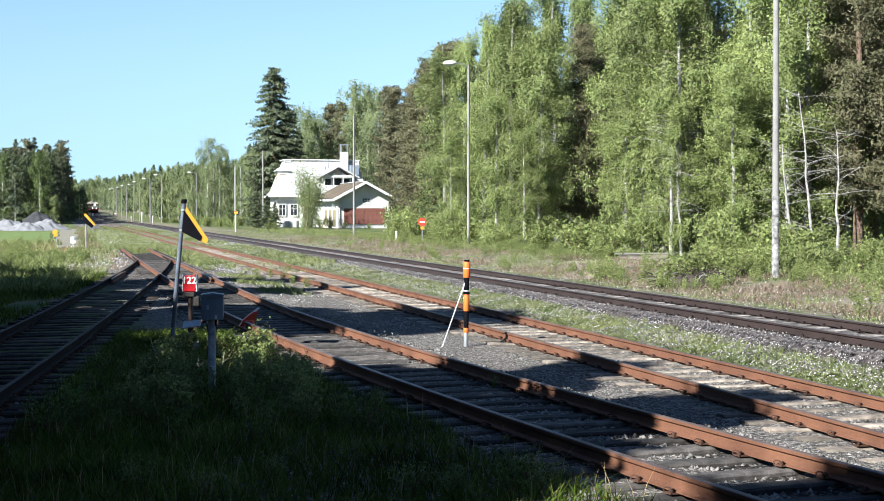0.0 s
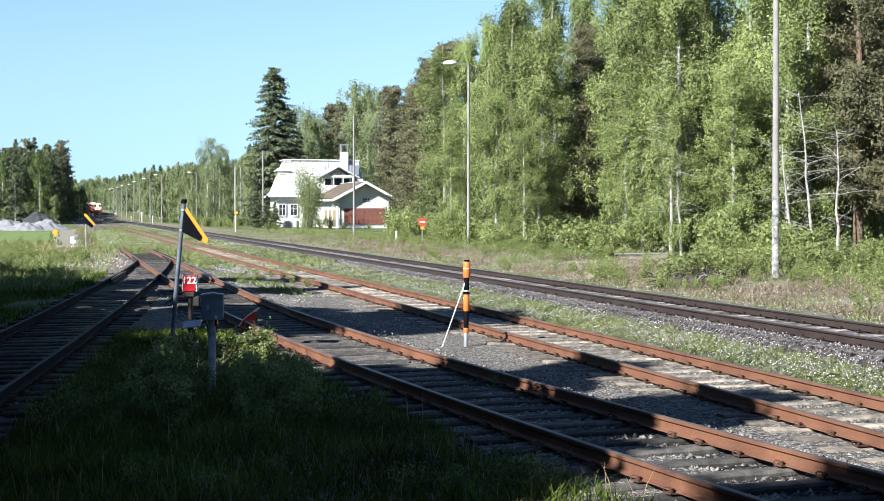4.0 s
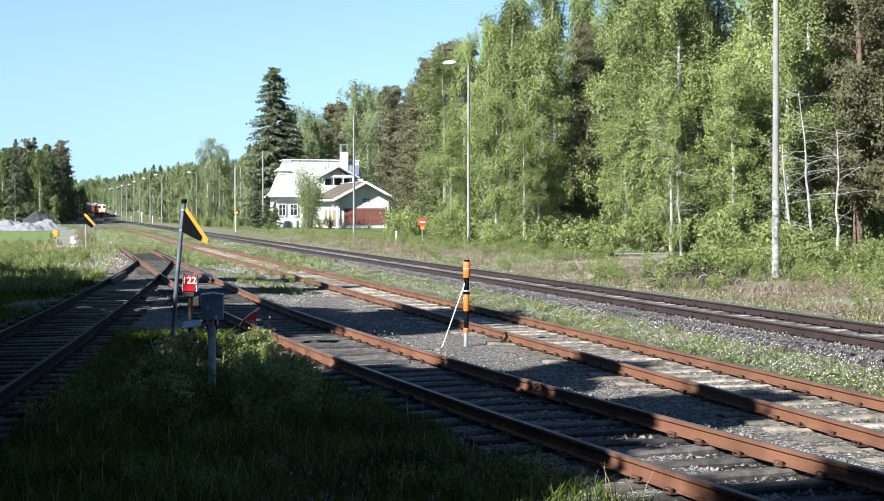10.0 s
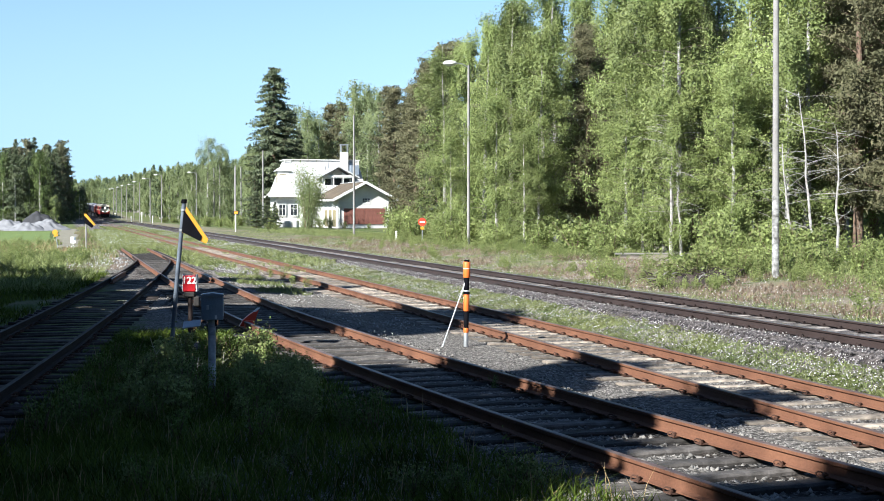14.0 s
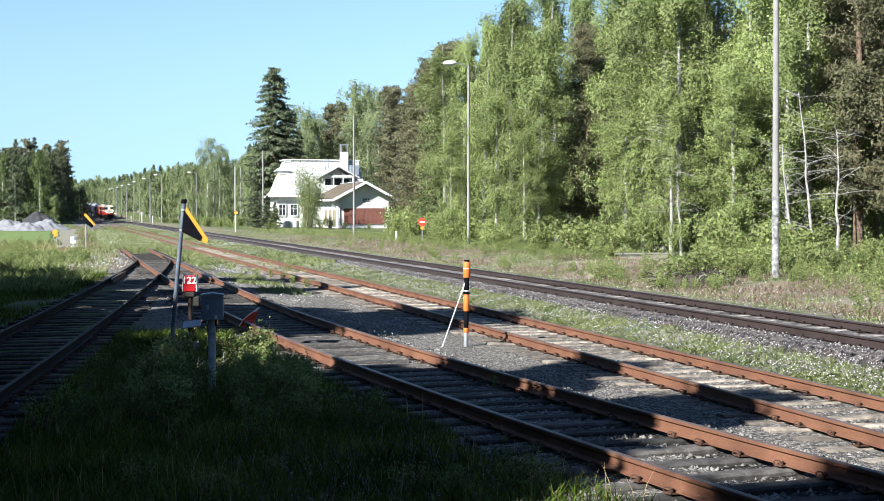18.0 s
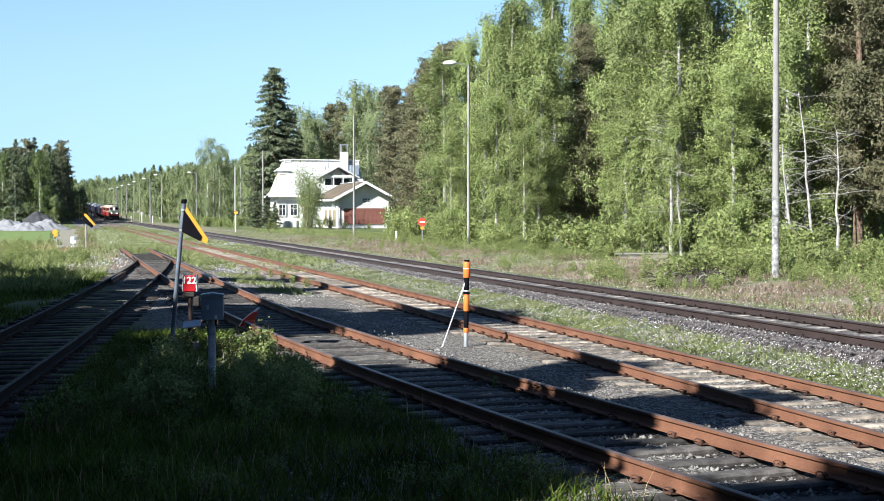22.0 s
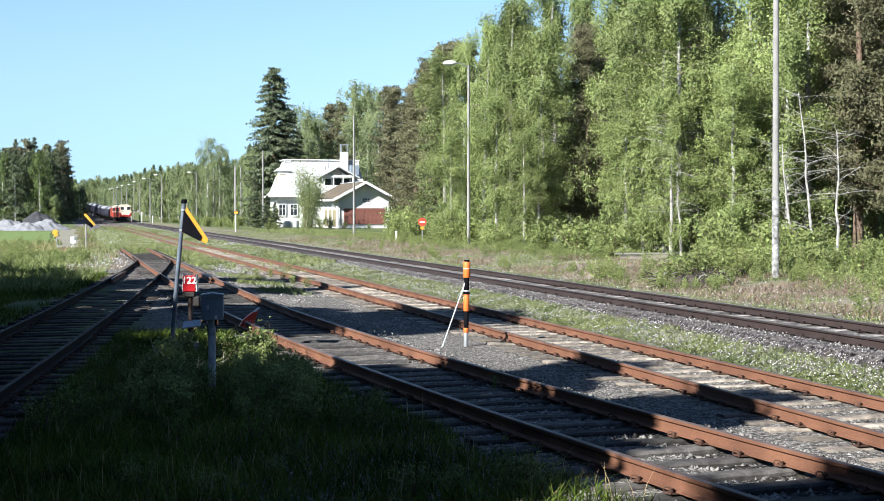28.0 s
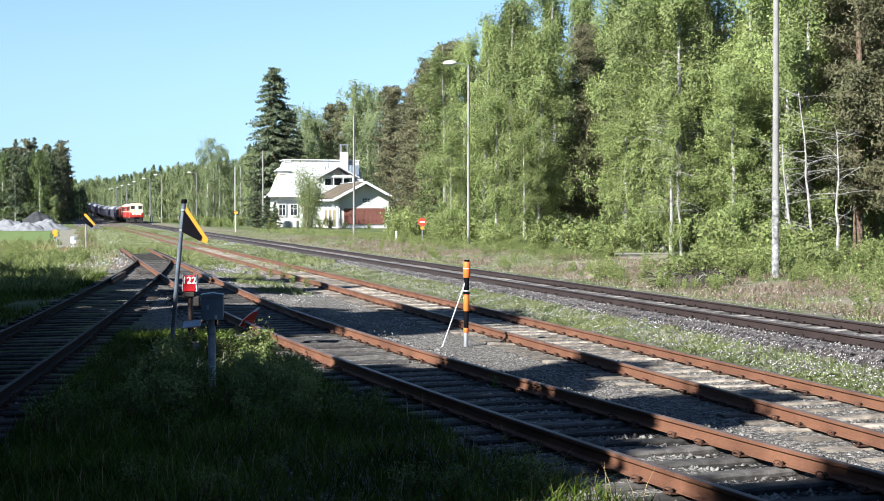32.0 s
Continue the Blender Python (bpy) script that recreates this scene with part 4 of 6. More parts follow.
light_pole(at_px(628, 118), 118, 10.9, 0, "slim grey wooden pole before the villa", 0, 0.11)
light_pole(at_px(467, 184), 184, 11.0, 0, "brown wooden pole beside a dark spruce", 0, 0.13)
for px, top, head in ((417, 293, 0), (428, 292, 0), (380, 296, 1.2), (349, 306, 1.4), (287, 311, 1.2), (267, 319, 1.4), (248, 326, 1.3), (238, 332, 1.3), (225, 335, 1.3), (216, 339, 1.2), (207, 342, 1.2), (202, 345, 1.2)):
    y = 11.0 * 2296 / (397 - top) if top < 325 else 10.5 * 2296 / (394 - top)
    light_pole(at_px(px, y), y, 11 - float(ground_z(at_px(px, y), y)) * 0.5, head, "distant lamp post beside the line" if head else "distant plain grey wooden pole", 0, 0.13)


def sight(px, py, y):
    """The place y metres ahead on the sight line through a point of the view."""
    return Vector((at_px(px, y), y, 2.33 - (py - 379.5) / 2296 * y))


# ---- the villa and its garage ----
def window(name, w, h, parent, at, bars=1, sill=True):
    fr = Mesh()
    for s in (-1, 1):
        fr.box((s * w / 2, 0, h / 2), (0.1, 0.09, h + 0.1))
    fr.box((0, 0, 0), (w + 0.1, 0.09, 0.1)).box((0, 0, h), (w + 0.1, 0.09, 0.1))
    for b in range(1, bars + 1):
        fr.box((-w / 2 + w * b / (bars + 1), 0, h / 2), (0.06, 0.07, h))
    fr.box((0, 0, h * 0.6), (w, 0.06, 0.06))
    win = part(name, fr.data("window_frame", WHITE), parent, "white window frame", at)
    part("pane", Mesh().box((0, 0.03, h / 2), (w, 0.02, h)).data("pane", GLASS), win)
    return win


def garage():
    g = thing("garage", "grey-beige boarded garage with a mossy brown roof and red-brown doors", "garage", pose(*sight(645, 402, 176), 0, 0, 20))
    W, L, E, R = 7.2, 10.5, 4.15, 6.05
    h = W / 2
    body = Mesh().prism([(-h, -0.4), (h, -0.4), (h, E), (0, R - 0.25), (-h, E)], 0.06, L)
    part("wall", body.data("wall", WALL_GREY), g)
    plank = Mesh().box((0, 0, 0), (2.9 / 11 - 0.012, 0.05, 2.15)).data("board", BRICK_RED)
    gb = part("gable_boarding", Mesh().prism([(-h, 2.6), (h, 2.6), (h, E), (0, R - 0.3), (-h, E)], 0.03, 0.07).data("gable_boarding", WALL_GREY), g)
    for i in range(44):
        x = -h + W * (i + 0.5) / 44
        top = E + (R - 0.25 - E) * (1 - abs(x) / h)
        part("board", Mesh().box((x, 0.02 - 0.012 * (i % 2), (2.45 + top) / 2), (W / 44, 0.05, top - 2.45)).data("board", WALL_GREY), gb)
    # the upper white strip paints in the sunlit wall below the eave shadow
    white = Mesh().box((0.0, 0.0, 2.95), (7.0, 0.1, 0.85)).box((0, 0.0, -0.1), (W, 0.12, 0.5))
    part("white_band", white.data("white_band", WALL_WHITE), g, "white band for the sunlit wall over the doors")
    for s in (-1, 1):
        part("corner_board", Mesh().box((s * (h - 0.1), -0.02, 1.4), (0.28, 0.16, 3.2), bevel=0.01).data("corner_board", WHITE), g)
    for i in range(2):
        d = part("garage_door", Mesh().box((0, 0.02, 1.2), (2.9, 0.05, 2.15)).data("garage_door", BRICK_RED), g, "red-brown boarded door", pose(-1.3 + i * 2.95, -0.02, 0.22))
        for j in range(11):
            part("board", plank, d, at=pose(-1.45 + 2.9 * (j + 0.5) / 11, -0.02 - 0.01 * (j % 2), 1.2))
    window("window", 1.1, 0.75, g, pose(0.35, -0.04, 3.15), 2)
    # side with ochre doors between white posts
    for i in range(4):
        part("side_post", Mesh().box((0, 0, 1.3), (0.14, 0.35, 3.0), bevel=0.01).data("side_post", WHITE), g, at=pose(-h - 0.03, 0.5 + i * 2.2, 0))
        if i < 3:
            part("side_door", Mesh().box((0, 0, 1.15), (0.1, 1.5, 2.3), bevel=0.01).data("side_door", OCHRE), g, "ochre-green boarded door", pose(-h - 0.02, 1.6 + i * 2.2, 0))
    for s in (-1, 1):
        slope = math.atan2(R - E, h)
        ln = h / math.cos(slope) + 1.1
        m = Matrix.Rotation(s * slope, 3, "Y")
        mid = Vector((s * (ln / 2) * math.cos(slope), L / 2 - 0.3, R - (ln / 2) * math.sin(slope)))
        rf = part("roof", Mesh().box(mid, (ln, L + 1.6, 0.14), m=m).data("roof", ROOF_BROWN), g)
        for k in range(6):
            part("batten", Mesh().box(mid + Vector((0, -L / 2 - 0.6 + (L + 1.2) * k / 5, 0)) + m @ Vector((0, 0, 0.08)), (ln, 0.05, 0.03), m=m).data("batten", ROOF_BROWN), rf)
        part("bargeboard", Mesh().box(mid + Vector((0, -L / 2 - 0.84, -0.03)), (ln, 0.08, 0.34), m=m).data("bargeboard", WHITE), g, "white bargeboard")
        part("eave_board", Mesh().box((s * ln * math.cos(slope), L / 2 - 0.3, R - ln * math.sin(slope) - 0.02), (0.07, L + 1.6, 0.26)).data("eave_board", WHITE), g)
        part("brace", Mesh().rod([(s * h, -0.1, 2.2), (s * (h + 0.8), -0.35, 3.0)], 0.07, 6).data("brace", WHITE), g)
    part("ridge_cap", Mesh().box((0, L / 2 - 0.3, R + 0.08), (0.4, L + 1.6, 0.08)).data("ridge_cap", ROOF_TIN), g)


def frustum(a, b):
    """A closed block between two level rectangles (x0, x1, y0, y1, z)."""
    pts = [(r[i], r[j], r[4]) for r in (a, b) for i, j in ((0, 2), (1, 2), (1, 3), (0, 3))]
    return pts, [(0, 3, 2, 1), (4, 5, 6, 7), (0, 1, 5, 4), (1, 2, 6, 5), (2, 3, 7, 6), (3, 0, 4, 7)]


def villa():
    v = thing("villa", "white boarded two-storey villa with a pale sheet-metal mansard roof", "house", pose(*sight(568, 398, 192), 0, 0, 13))
    D, E, K, T = 9.5, 4.2, 5.1, 9.6
    wall = part("wall", Mesh().box((0.2, D / 2 + 0.1, E / 2 - 0.3), (13.4, D - 0.2, E + 0.6)).data("wall", WALL_WHITE), v)
    plank = Mesh().box((0, 0, 0), (13.4 / 60 - 0.006, 0.06, E + 0.6)).data("board", WALL_WHITE)
    for i in range(60):
        part("board", plank, wall, at=pose(0.2 - 6.7 + 13.4 * (i + 0.5) / 60, 0.17 - 0.015 * (i % 2), E / 2 - 0.3))
    skirt = Mesh().add(*frustum((-7.3, 7.7, -0.7, D + 0.7, E), (-6.5, 6.9, 0.1, D - 0.1, K)))
    part("eave_skirt", skirt.data("eave_skirt", ROOF_TIN), v, "flared lower edge of the roof")
    roof = part("roof", Mesh().add(*frustum((-6.5, 6.9, 0.1, D - 0.1, K), (-4.9, 6.0, 2.6, D - 2.6, T))).data("roof", ROOF_TIN), v)
    part("roof_deck", Mesh().box((0.55, D / 2, T + 0.06), (11.6, D - 4.6, 0.14), bevel=0.02).data("roof_deck", WHITE), v, "flat white roof edge")
    for i in range(24):
        f = i / 23
        part("seam", Mesh().rod([(-6.5 + 13.4 * f, 0.1, K + 0.02), (-4.9 + 10.9 * f, 2.6, T)], 0.03, 4).data("seam", ROOF_TIN), roof)
    for x in (-4.6, 5.7):
        lat = Mesh()
        for k in range(4):
            lat.box((x, 2.3, T - 1.25 + k * 0.36), (0.95, 0.08, 0.08))
        lat.box((x - 0.45, 2.3, T - 0.6), (0.09, 0.09, 1.4)).box((x + 0.45, 2.3, T - 0.6), (0.09, 0.09, 1.4))
        part("roof_lattice", lat.data("roof_lattice", WHITE), v, "white lattice below the roof edge")
    part("cornice", Mesh().box((0.2, -0.74, E - 0.02), (15.0, 0.12, 0.26), bevel=0.02).box((-7.34, D / 2, E - 0.02), (0.12, D + 1.4, 0.26), bevel=0.02).data("cornice", WHITE), v, "white eave boards")
    ch = part("chimney", Mesh().box((0, 0, 0.9), (1.15, 0.9, 3.0), bevel=0.03).data("chimney", WALL_WHITE), v, "white rendered chimney", pose(3.9, 2.0, T - 1.2))
    cap = Mesh().box((0, 0, 3.55), (1.25, 1.0, 0.12))
    for sx in (-1, 1):
        for sy in (-1, 1):
            cap.box((sx * 0.5, sy * 0.4, 2.95), (0.12, 0.12, 1.1))
    part("chimney_cowl", cap.data("chimney_cowl", GALV), ch, "metal chimney cowl on four legs")
    part("roof_hatch", Mesh().box((5.3, 1.2, T - 1.5), (1.3, 1.2, 1.5), bevel=0.03).data("roof_hatch", BOX_GREY), v, "dark blue-grey block on the roof")
    for s in (0, 0.5):
        part("roof_ladder", Mesh().rod([(1.0 + s, 0.6, K + 1.1), (1.0 + s, 2.5, T - 0.1)], 0.05, 5).data("roof_ladder", GALV), roof)
    # bay with a balcony and a small gable roof towards the yard
    bay = part("bay", Mesh().box((0, 0, 2.3), (4.4, 2.6, 5.6), bevel=0.02).data("bay", WALL_GREY), v, "grey boarded bay below a balcony", pose(2.4, -1.2, 0.0))
    part("balcony_back", Mesh().prism([(-2.1, 5.1), (2.1, 5.1), (2.1, 7.0), (0, 8.2), (-2.1, 7.0)], 0.2, 2.6).data("balcony_back", WALL_GREY), bay)
    part("balcony_door", Mesh().box((0, 0.15, 6.05), (1.2, 0.08, 1.5)).data("balcony_door", GLASS), bay)
    for s in (-1, 1):
        part("balcony_window", Mesh().box((s * 1.4, 0.15, 6.3), (0.9, 0.08, 0.9)).data("balcony_window", GLASS), bay)
    part("balcony_rail", Mesh().box((0, -1.3, 5.5), (4.6, 0.08, 0.5)).box((0, -1.25, 5.1), (4.8, 0.25, 0.16)).data("balcony_rail", WHITE), bay)
    for i in range(4):
        part("balcony_post", Mesh().box((0, 0, 6.1), (0.13, 0.13, 1.8), bevel=0.01).data("balcony_post", WHITE), bay, at=pose(-2.1 + i * 1.4, -1.15, 0))
    part("lintel", Mesh().box((0, -1.2, 7.1), (4.8, 0.14, 0.35)).data("lintel", WHITE), bay)
    for s in (-1, 1):
        part("bay_roof", Mesh().box((s * 1.5, 0.6, 7.72), (3.5, 4.6, 0.2), m=Matrix.Rotation(s * 0.5, 3, "Y")).data("bay_roof", ROOF_TIN), bay)
    for x in (-5.6, -3.9, -2.0):
        window("window", 1.0, 1.7, v, pose(x, -0.05, 1.3), 1)
    window("window", 1.4, 1.4, bay, pose(0, -1.38, 1.4), 2)
    for y in (1.8, 4.6, 7.4):
        window("window", 1.0, 1.8, v, pose(-6.55, y, 1.2, 0, 0, -90), 1)
    dm = part("dormer", Mesh().box((0, 0, 0), (1.6, 2.0, 2.4), bevel=0.02).data("dormer", WALL_WHITE), v, "white dormer with an ochre blind", pose(-5.3, 2.4, K + 1.6))
    part("dormer_blind", Mesh().box((-0.05, -1.02, 0), (1.0, 0.05, 1.6)).box((-0.82, 0, 0), (0.05, 1.2, 1.6)).data("dormer_blind", OCHRE), dm)
    part("dormer_roof", Mesh().prism([(-1.3, 0), (1.3, 0), (0, 0.9)], -1.2, 1.6).data("dormer_roof", ROOF_TIN), dm, at=pose(0, 0, 1.2))
    for x in (-7.0, 7.4):
        part("gutter_pipe", Mesh().rod([(x, -0.6, E), (x * 0.94, -0.25, E - 0.7), (x * 0.94, -0.2, 0)], 0.07, 6).data("gutter_pipe", WHITE), v)
    part("porch", Mesh().box((-4.6, -1.2, 0.1), (3.4, 2.2, 1.0), bevel=0.05).data("porch", WALL_WHITE), v, "low white porch")


garage()
villa()


# ---- yard signs and posts ----
def marker_post():
    b = Vector((at_px(826.5, 24.6), 24.6, float(ground_z(0.46, 24.6))))
    t = thing("marker_post", "orange and black banded marker post with a pale foot and stay", "marker post", pose(*b, 0, 0.6, 0))
    for name, z0, z1, r, m in (("foot", -0.1, 0.27, 0.045, GALV), ("band", 0.27, 0.36, 0.05, ORANGE), ("band", 0.36, 0.68, 0.047, BLACK), ("band", 0.68, 1.0, 0.055, ORANGE),
                               ("collar", 1.0, 1.05, 0.062, BLACK), ("ring", 1.05, 1.08, 0.058, GALV), ("band", 1.08, 1.32, 0.05, BLACK), ("sleeve", 1.32, 1.62, 0.068, ORANGE),
                               ("ring", 1.48, 1.505, 0.071, WHITE), ("cap", 1.62, 1.655, 0.05, BLACK)):
        part(name, Mesh().rod([(0, 0, z0), (0, 0, z0 + 0.012), (0, 0, z1 - 0.012), (0, 0, z1)], [r * 0.93, r, r, r * 0.9], 14).data(name, m, True), t)
    part("stay", Mesh().rod([(-0.03, -0.02, 1.22), (-0.45, -0.06, 0.0)], 0.015, 6).data("stay", GALV, True), t, "thin pale steel stay")


def plate(outline, y0, y1, material, name):
    return Mesh().prism(outline, y0, y1).data(name, material)


def flag_post():
    y = 22.0
    top, foot = sight(327, 356, y), sight(299.5, 640, y)
    t = thing("flag_post", "leaning grey steel post with a black and yellow triangular plate", "signal post", pose(*foot))
    d = top - foot
    part("pole", Mesh().rod([(0, 0, -0.2) , d * 0.5, d * 0.98, d], [0.042, 0.038, 0.036, 0.03], 12).data("pole", POST_GREY, True), t)
    part("pole_cap", Mesh().rod([d * 0.985, d * 1.01], [0.05, 0.045], 10).data("pole_cap", BLACK), t)
    pts = [sight(a, b, y - 0.06) - foot for a, b in ((330.5, 366), (369.5, 424), (365.5, 432), (323, 412))]
    inner = [sight(a, b, y - 0.075) - foot for a, b in ((326.5, 372), (358, 419), (355, 427.5), (322.5, 411))]
    for name, q, m, th in (("border", pts, YELLOW, 0.012), ("panel", inner, BLACK, 0.012)):
        part(name, Mesh().add(q + [p + Vector((0, th, 0)) for p in q], [(0, 1, 2, 3), (7, 6, 5, 4)] + [(i, (i + 1) % 4, 4 + (i + 1) % 4, 4 + i) for i in range(4)]).data(name, m), t,
             "yellow border" if name == "border" else "black triangular panel")
    for b in (372, 408):
        part("clamp", Mesh().rod([sight(326 - (b - 372) * 0.1, b - 2, y) - foot, sight(326 - (b - 372) * 0.1, b + 2, y) - foot], 0.05, 10).data("clamp", GALV), t)


def switch_box():
    g = sight(375, 716, 17.5)
    t = thing("junction_box", "blue-grey steel junction box on a round post", "junction box", pose(*g))
    part("post", Mesh().rod([(0, 0, -0.15), (0, 0, 0.6), (0, 0, 1.2)], 0.052, 14).data("post", PALE_POST, True), t, "mottled pale grey post")
    bx = part("housing", Mesh().box((0, 0, 0.16), (0.29, 0.2, 0.32), bevel=0.015).data("housing", BOX_GREY, True), t, at=pose(0.012, -0.02, 1.14, 0, 0, 8))
    part("lid", Mesh().prism([(-0.16, 0.32), (0.16, 0.32), (0.15, 0.345), (0.0, 0.365), (-0.15, 0.345)], -0.13, 0.12).data("lid", BOX_GREY), bx)
    part("label_plate", Mesh().box((0.05, -0.103, 0.04), (0.03, 0.004, 0.05)).data("label_plate", WHITE), bx, "small white label plate")
    part("hasp", Mesh().box((-0.06, -0.105, 0.17), (0.03, 0.014, 0.06), bevel=0.004).data("hasp", GALV), bx)
    part("hinge", Mesh().rod([(0.147, -0.09, 0.05), (0.147, -0.09, 0.28)], 0.01, 6).data("hinge", GALV), bx)
    part("flap", Mesh().box((-0.26, -0.05, 1.08), (0.24, 0.16, 0.012), m=Euler((0.5, -0.12, 0)).to_matrix()).data("flap", GALV), t, "bent galvanised flap")
    part("cable_gland", Mesh().rod([(0.05, 0, 1.16), (0.05, 0, 1.05)], 0.02, 8).data("cable_gland", BLACK), t)


def switch_number():
    y = 25.0
    g = sight(337, 605, y)
    g.z = float(ground_z(g.x, y))
    t = thing("switch_lantern", "red switch lantern with white number 122 on rusty lever stand", "switch lantern", pose(*g))
    z = sight(337, 516, y).z - g.z
    part("housing", Mesh().box((0, 0, z + 0.15), (0.24, 0.2, 0.31), bevel=0.01).data("housing", RED), t, "red lantern box")
    for s in (-1, 1):
        part("edge_strip", Mesh().box((s * 0.132, 0, z + 0.16), (0.018, 0.18, 0.33), bevel=0.003).data("edge_strip", WHITE), t, "white edge strip")
    cu = bpy.data.curves.new("number", "FONT")
    cu.body, cu.size, cu.align_x, cu.extrude, cu.offset = "122", 0.185, "CENTER", 0.002, 0.005
    tmp = bpy.data.objects.new("number_source", cu)
    me = bpy.data.meshes.new_from_object(tmp)
    bpy.data.objects.remove(tmp)
    me.materials.append(WHITE)
    part("number", me, t, "white numerals 122", pose(0, -0.104, z + 0.15, 90, 0, 0))
    part("stand", Mesh().rod([(0, 0, -0.1), (0, 0, z * 0.6), (0, 0, z)], [0.06, 0.045, 0.05], 10).data("stand", DARK_RUST, True), t, "dark rusty stand")
    part("bracket", Mesh().box((0.0, -0.02, z - 0.06), (0.2, 0.14, 0.1), bevel=0.02).box((0.13, -0.03, z - 0.2), (0.12, 0.1, 0.2), bevel=0.03).data("bracket", UNDER), t, "grimy cast bracket")
    part("lever", Mesh().rod([(0.05, 0, 0.2), (0.3, -0.2, 0.45), (0.5, -0.3, 0.5)], [0.03, 0.025, 0.03], 8).data("lever", RUST, True), t)
    part("counterweight", Mesh().box((0.5, -0.3, 0.42), (0.2, 0.16, 0.2), bevel=0.04).data("counterweight", RUST, True), t)


def derailer():
    y = 26.8
    p = sight(440, 588, y)
    t = thing("derailer", "red derailing shoe with a white-edged fin beside the rail", "derailer", pose(p.x, y, float(ground_z(p.x, y)), 0, 0, 20))
    part("shoe", Mesh().box((0, 0, 0.12), (0.24, 0.5, 0.2), taper=0.7, bevel=0.02).data("shoe", SIGN_RED), t)
    part("fin", Mesh().prism([(-0.2, 0.1), (0.08, 0.1), (0.2, 0.42), (0.14, 0.42), (0.0, 0.33), (-0.13, 0.22)], -0.08, -0.0).data("fin", SIGN_RED), t)
    part("edge", Mesh().prism([(0.09, 0.385), (0.15, 0.40), (0.23, 0.47), (0.19, 0.47)], -0.09, 0.01).data("edge", WHITE), t, "white edge of the fin")
    part("base_plate", Mesh().box((0, 0, 0.02), (0.5, 0.3, 0.03)).data("base_plate", RUST), t)


def small_sign(name, px, top, base, y, label, category, face, lean=0.0, r=0.03, post=GALV):
    f = sight(px, base, y)
    z0 = float(ground_z(f.x, y))
    t = thing(name, label, category, pose(f.x, y, z0, 0, lean, 0))
    hgt = sight(px, top, y).z - z0
    part("post", Mesh().rod([(0, 0, -0.1), (0, 0, hgt)], r, 8).data("post", post, True), t)
    for nm, me in face(hgt):
        part(nm, me, t)
    return t


def disc(r, z, m, name, y=-0.05):
    return Mesh().rod([(0, y, z), (0, y - 0.02, z)], r, 20).data(name, m)


marker_post(), flag_post(), switch_box(), switch_number(), derailer()
small_sign("yard_sign", 104, 412, 449, 82, "orange disc sign on a thin leaning post", "sign", lambda h: [("disc", disc(0.17, h + 0.03, YELLOW, "disc")), ("plate", Mesh().box((0.02, -0.05, h - 0.18), (0.26, 0.02, 0.12)).data("plate", YELLOW))], -9)
small_sign("yard_sign", 130, 426, 452, 82, "small white board on a short white post", "sign", lambda h: [("board", Mesh().box((0, -0.05, h + 0.02), (0.32, 0.03, 0.42), bevel=0.01).data("board", WHITE)), ("mark", Mesh().box((0.1, -0.07, h + 0.1), (0.12, 0.01, 0.2)).data("mark", BOX_GREY))], 0, 0.04, WHITE)
small_sign("flag_post", 153, 396, 458, 76, "pale post with a black and yellow slanted plate", "signal post", lambda h: [("panel", Mesh().prism([(-0.06, 0.02 + h), (-0.06, 0.5 + h), (0.5, -0.08 + h), (0.36, -0.26 + h)], -0.10, -0.06).data("panel", BLACK)), ("border", Mesh().prism([(-0.08, 0.47 + h), (-0.06, 0.58 + h), (0.06, 0.55 + h), (0.60, -0.08 + h), (0.48, -0.13 + h)], -0.13, -0.10).data("border", YELLOW))], 0, 0.05, POLE_WOOD)
small_sign("stop_sign", 749, 396, 440, 92, "red stop disc with a white bar on a post", "sign", lambda h: [("disc", disc(0.29, h + 0.1, SIGN_RED, "disc")), ("bar", Mesh().box((0, -0.08, h + 0.1), (0.36, 0.012, 0.09)).data("bar", WHITE)), ("lower_plate", Mesh().box((0, -0.06, h - 0.33), (0.24, 0.02, 0.2), bevel=0.005).data("lower_plate", YELLOW))], 0, 0.035)
small_sign("white_stake", 703, 410, 436, 95, "short white marker stake in grass", "stake", lambda h: [("cap", Mesh().box((0, 0, h), (0.14, 0.14, 0.06)).data("cap", WHITE))], 0, 0.07, WHITE)
small_sign("yard_sign", 418, 377, 410, 150, "small orange lamp board on a white post", "sign", lambda h: [("board", Mesh().box((0.1, -0.05, h), (0.72, 0.08, 0.42), bevel=0.02).data("board", UNDER)), ("lamp_face", Mesh().box((0.08, -0.1, h), (0.46, 0.03, 0.28), bevel=0.01).data("lamp_face", YELLOW)), ("post_top", Mesh().rod([(0, 0, h), (0, 0, h + 5.5)], 0.06, 6).data("post_top", POLE_WOOD))], 0, 0.08, WHITE)
for px, y in ((165, 500), (195, 480), (205, 520), (233, 330), (252, 300), (271, 300)):
    q = 1.0 if y > 400 else 0.45
    small_sign("marker_stake", px, 379 if y > 400 else (383 if px != 252 else 376), 392, y, "distant white marker stake beside the track", "stake", lambda h: [("board", Mesh().box((0, -0.1, h - 0.2), (0.5 * q, 0.06, 0.9 * q), bevel=0.02).data("board", WHITE))], 0, 0.09, WHITE)


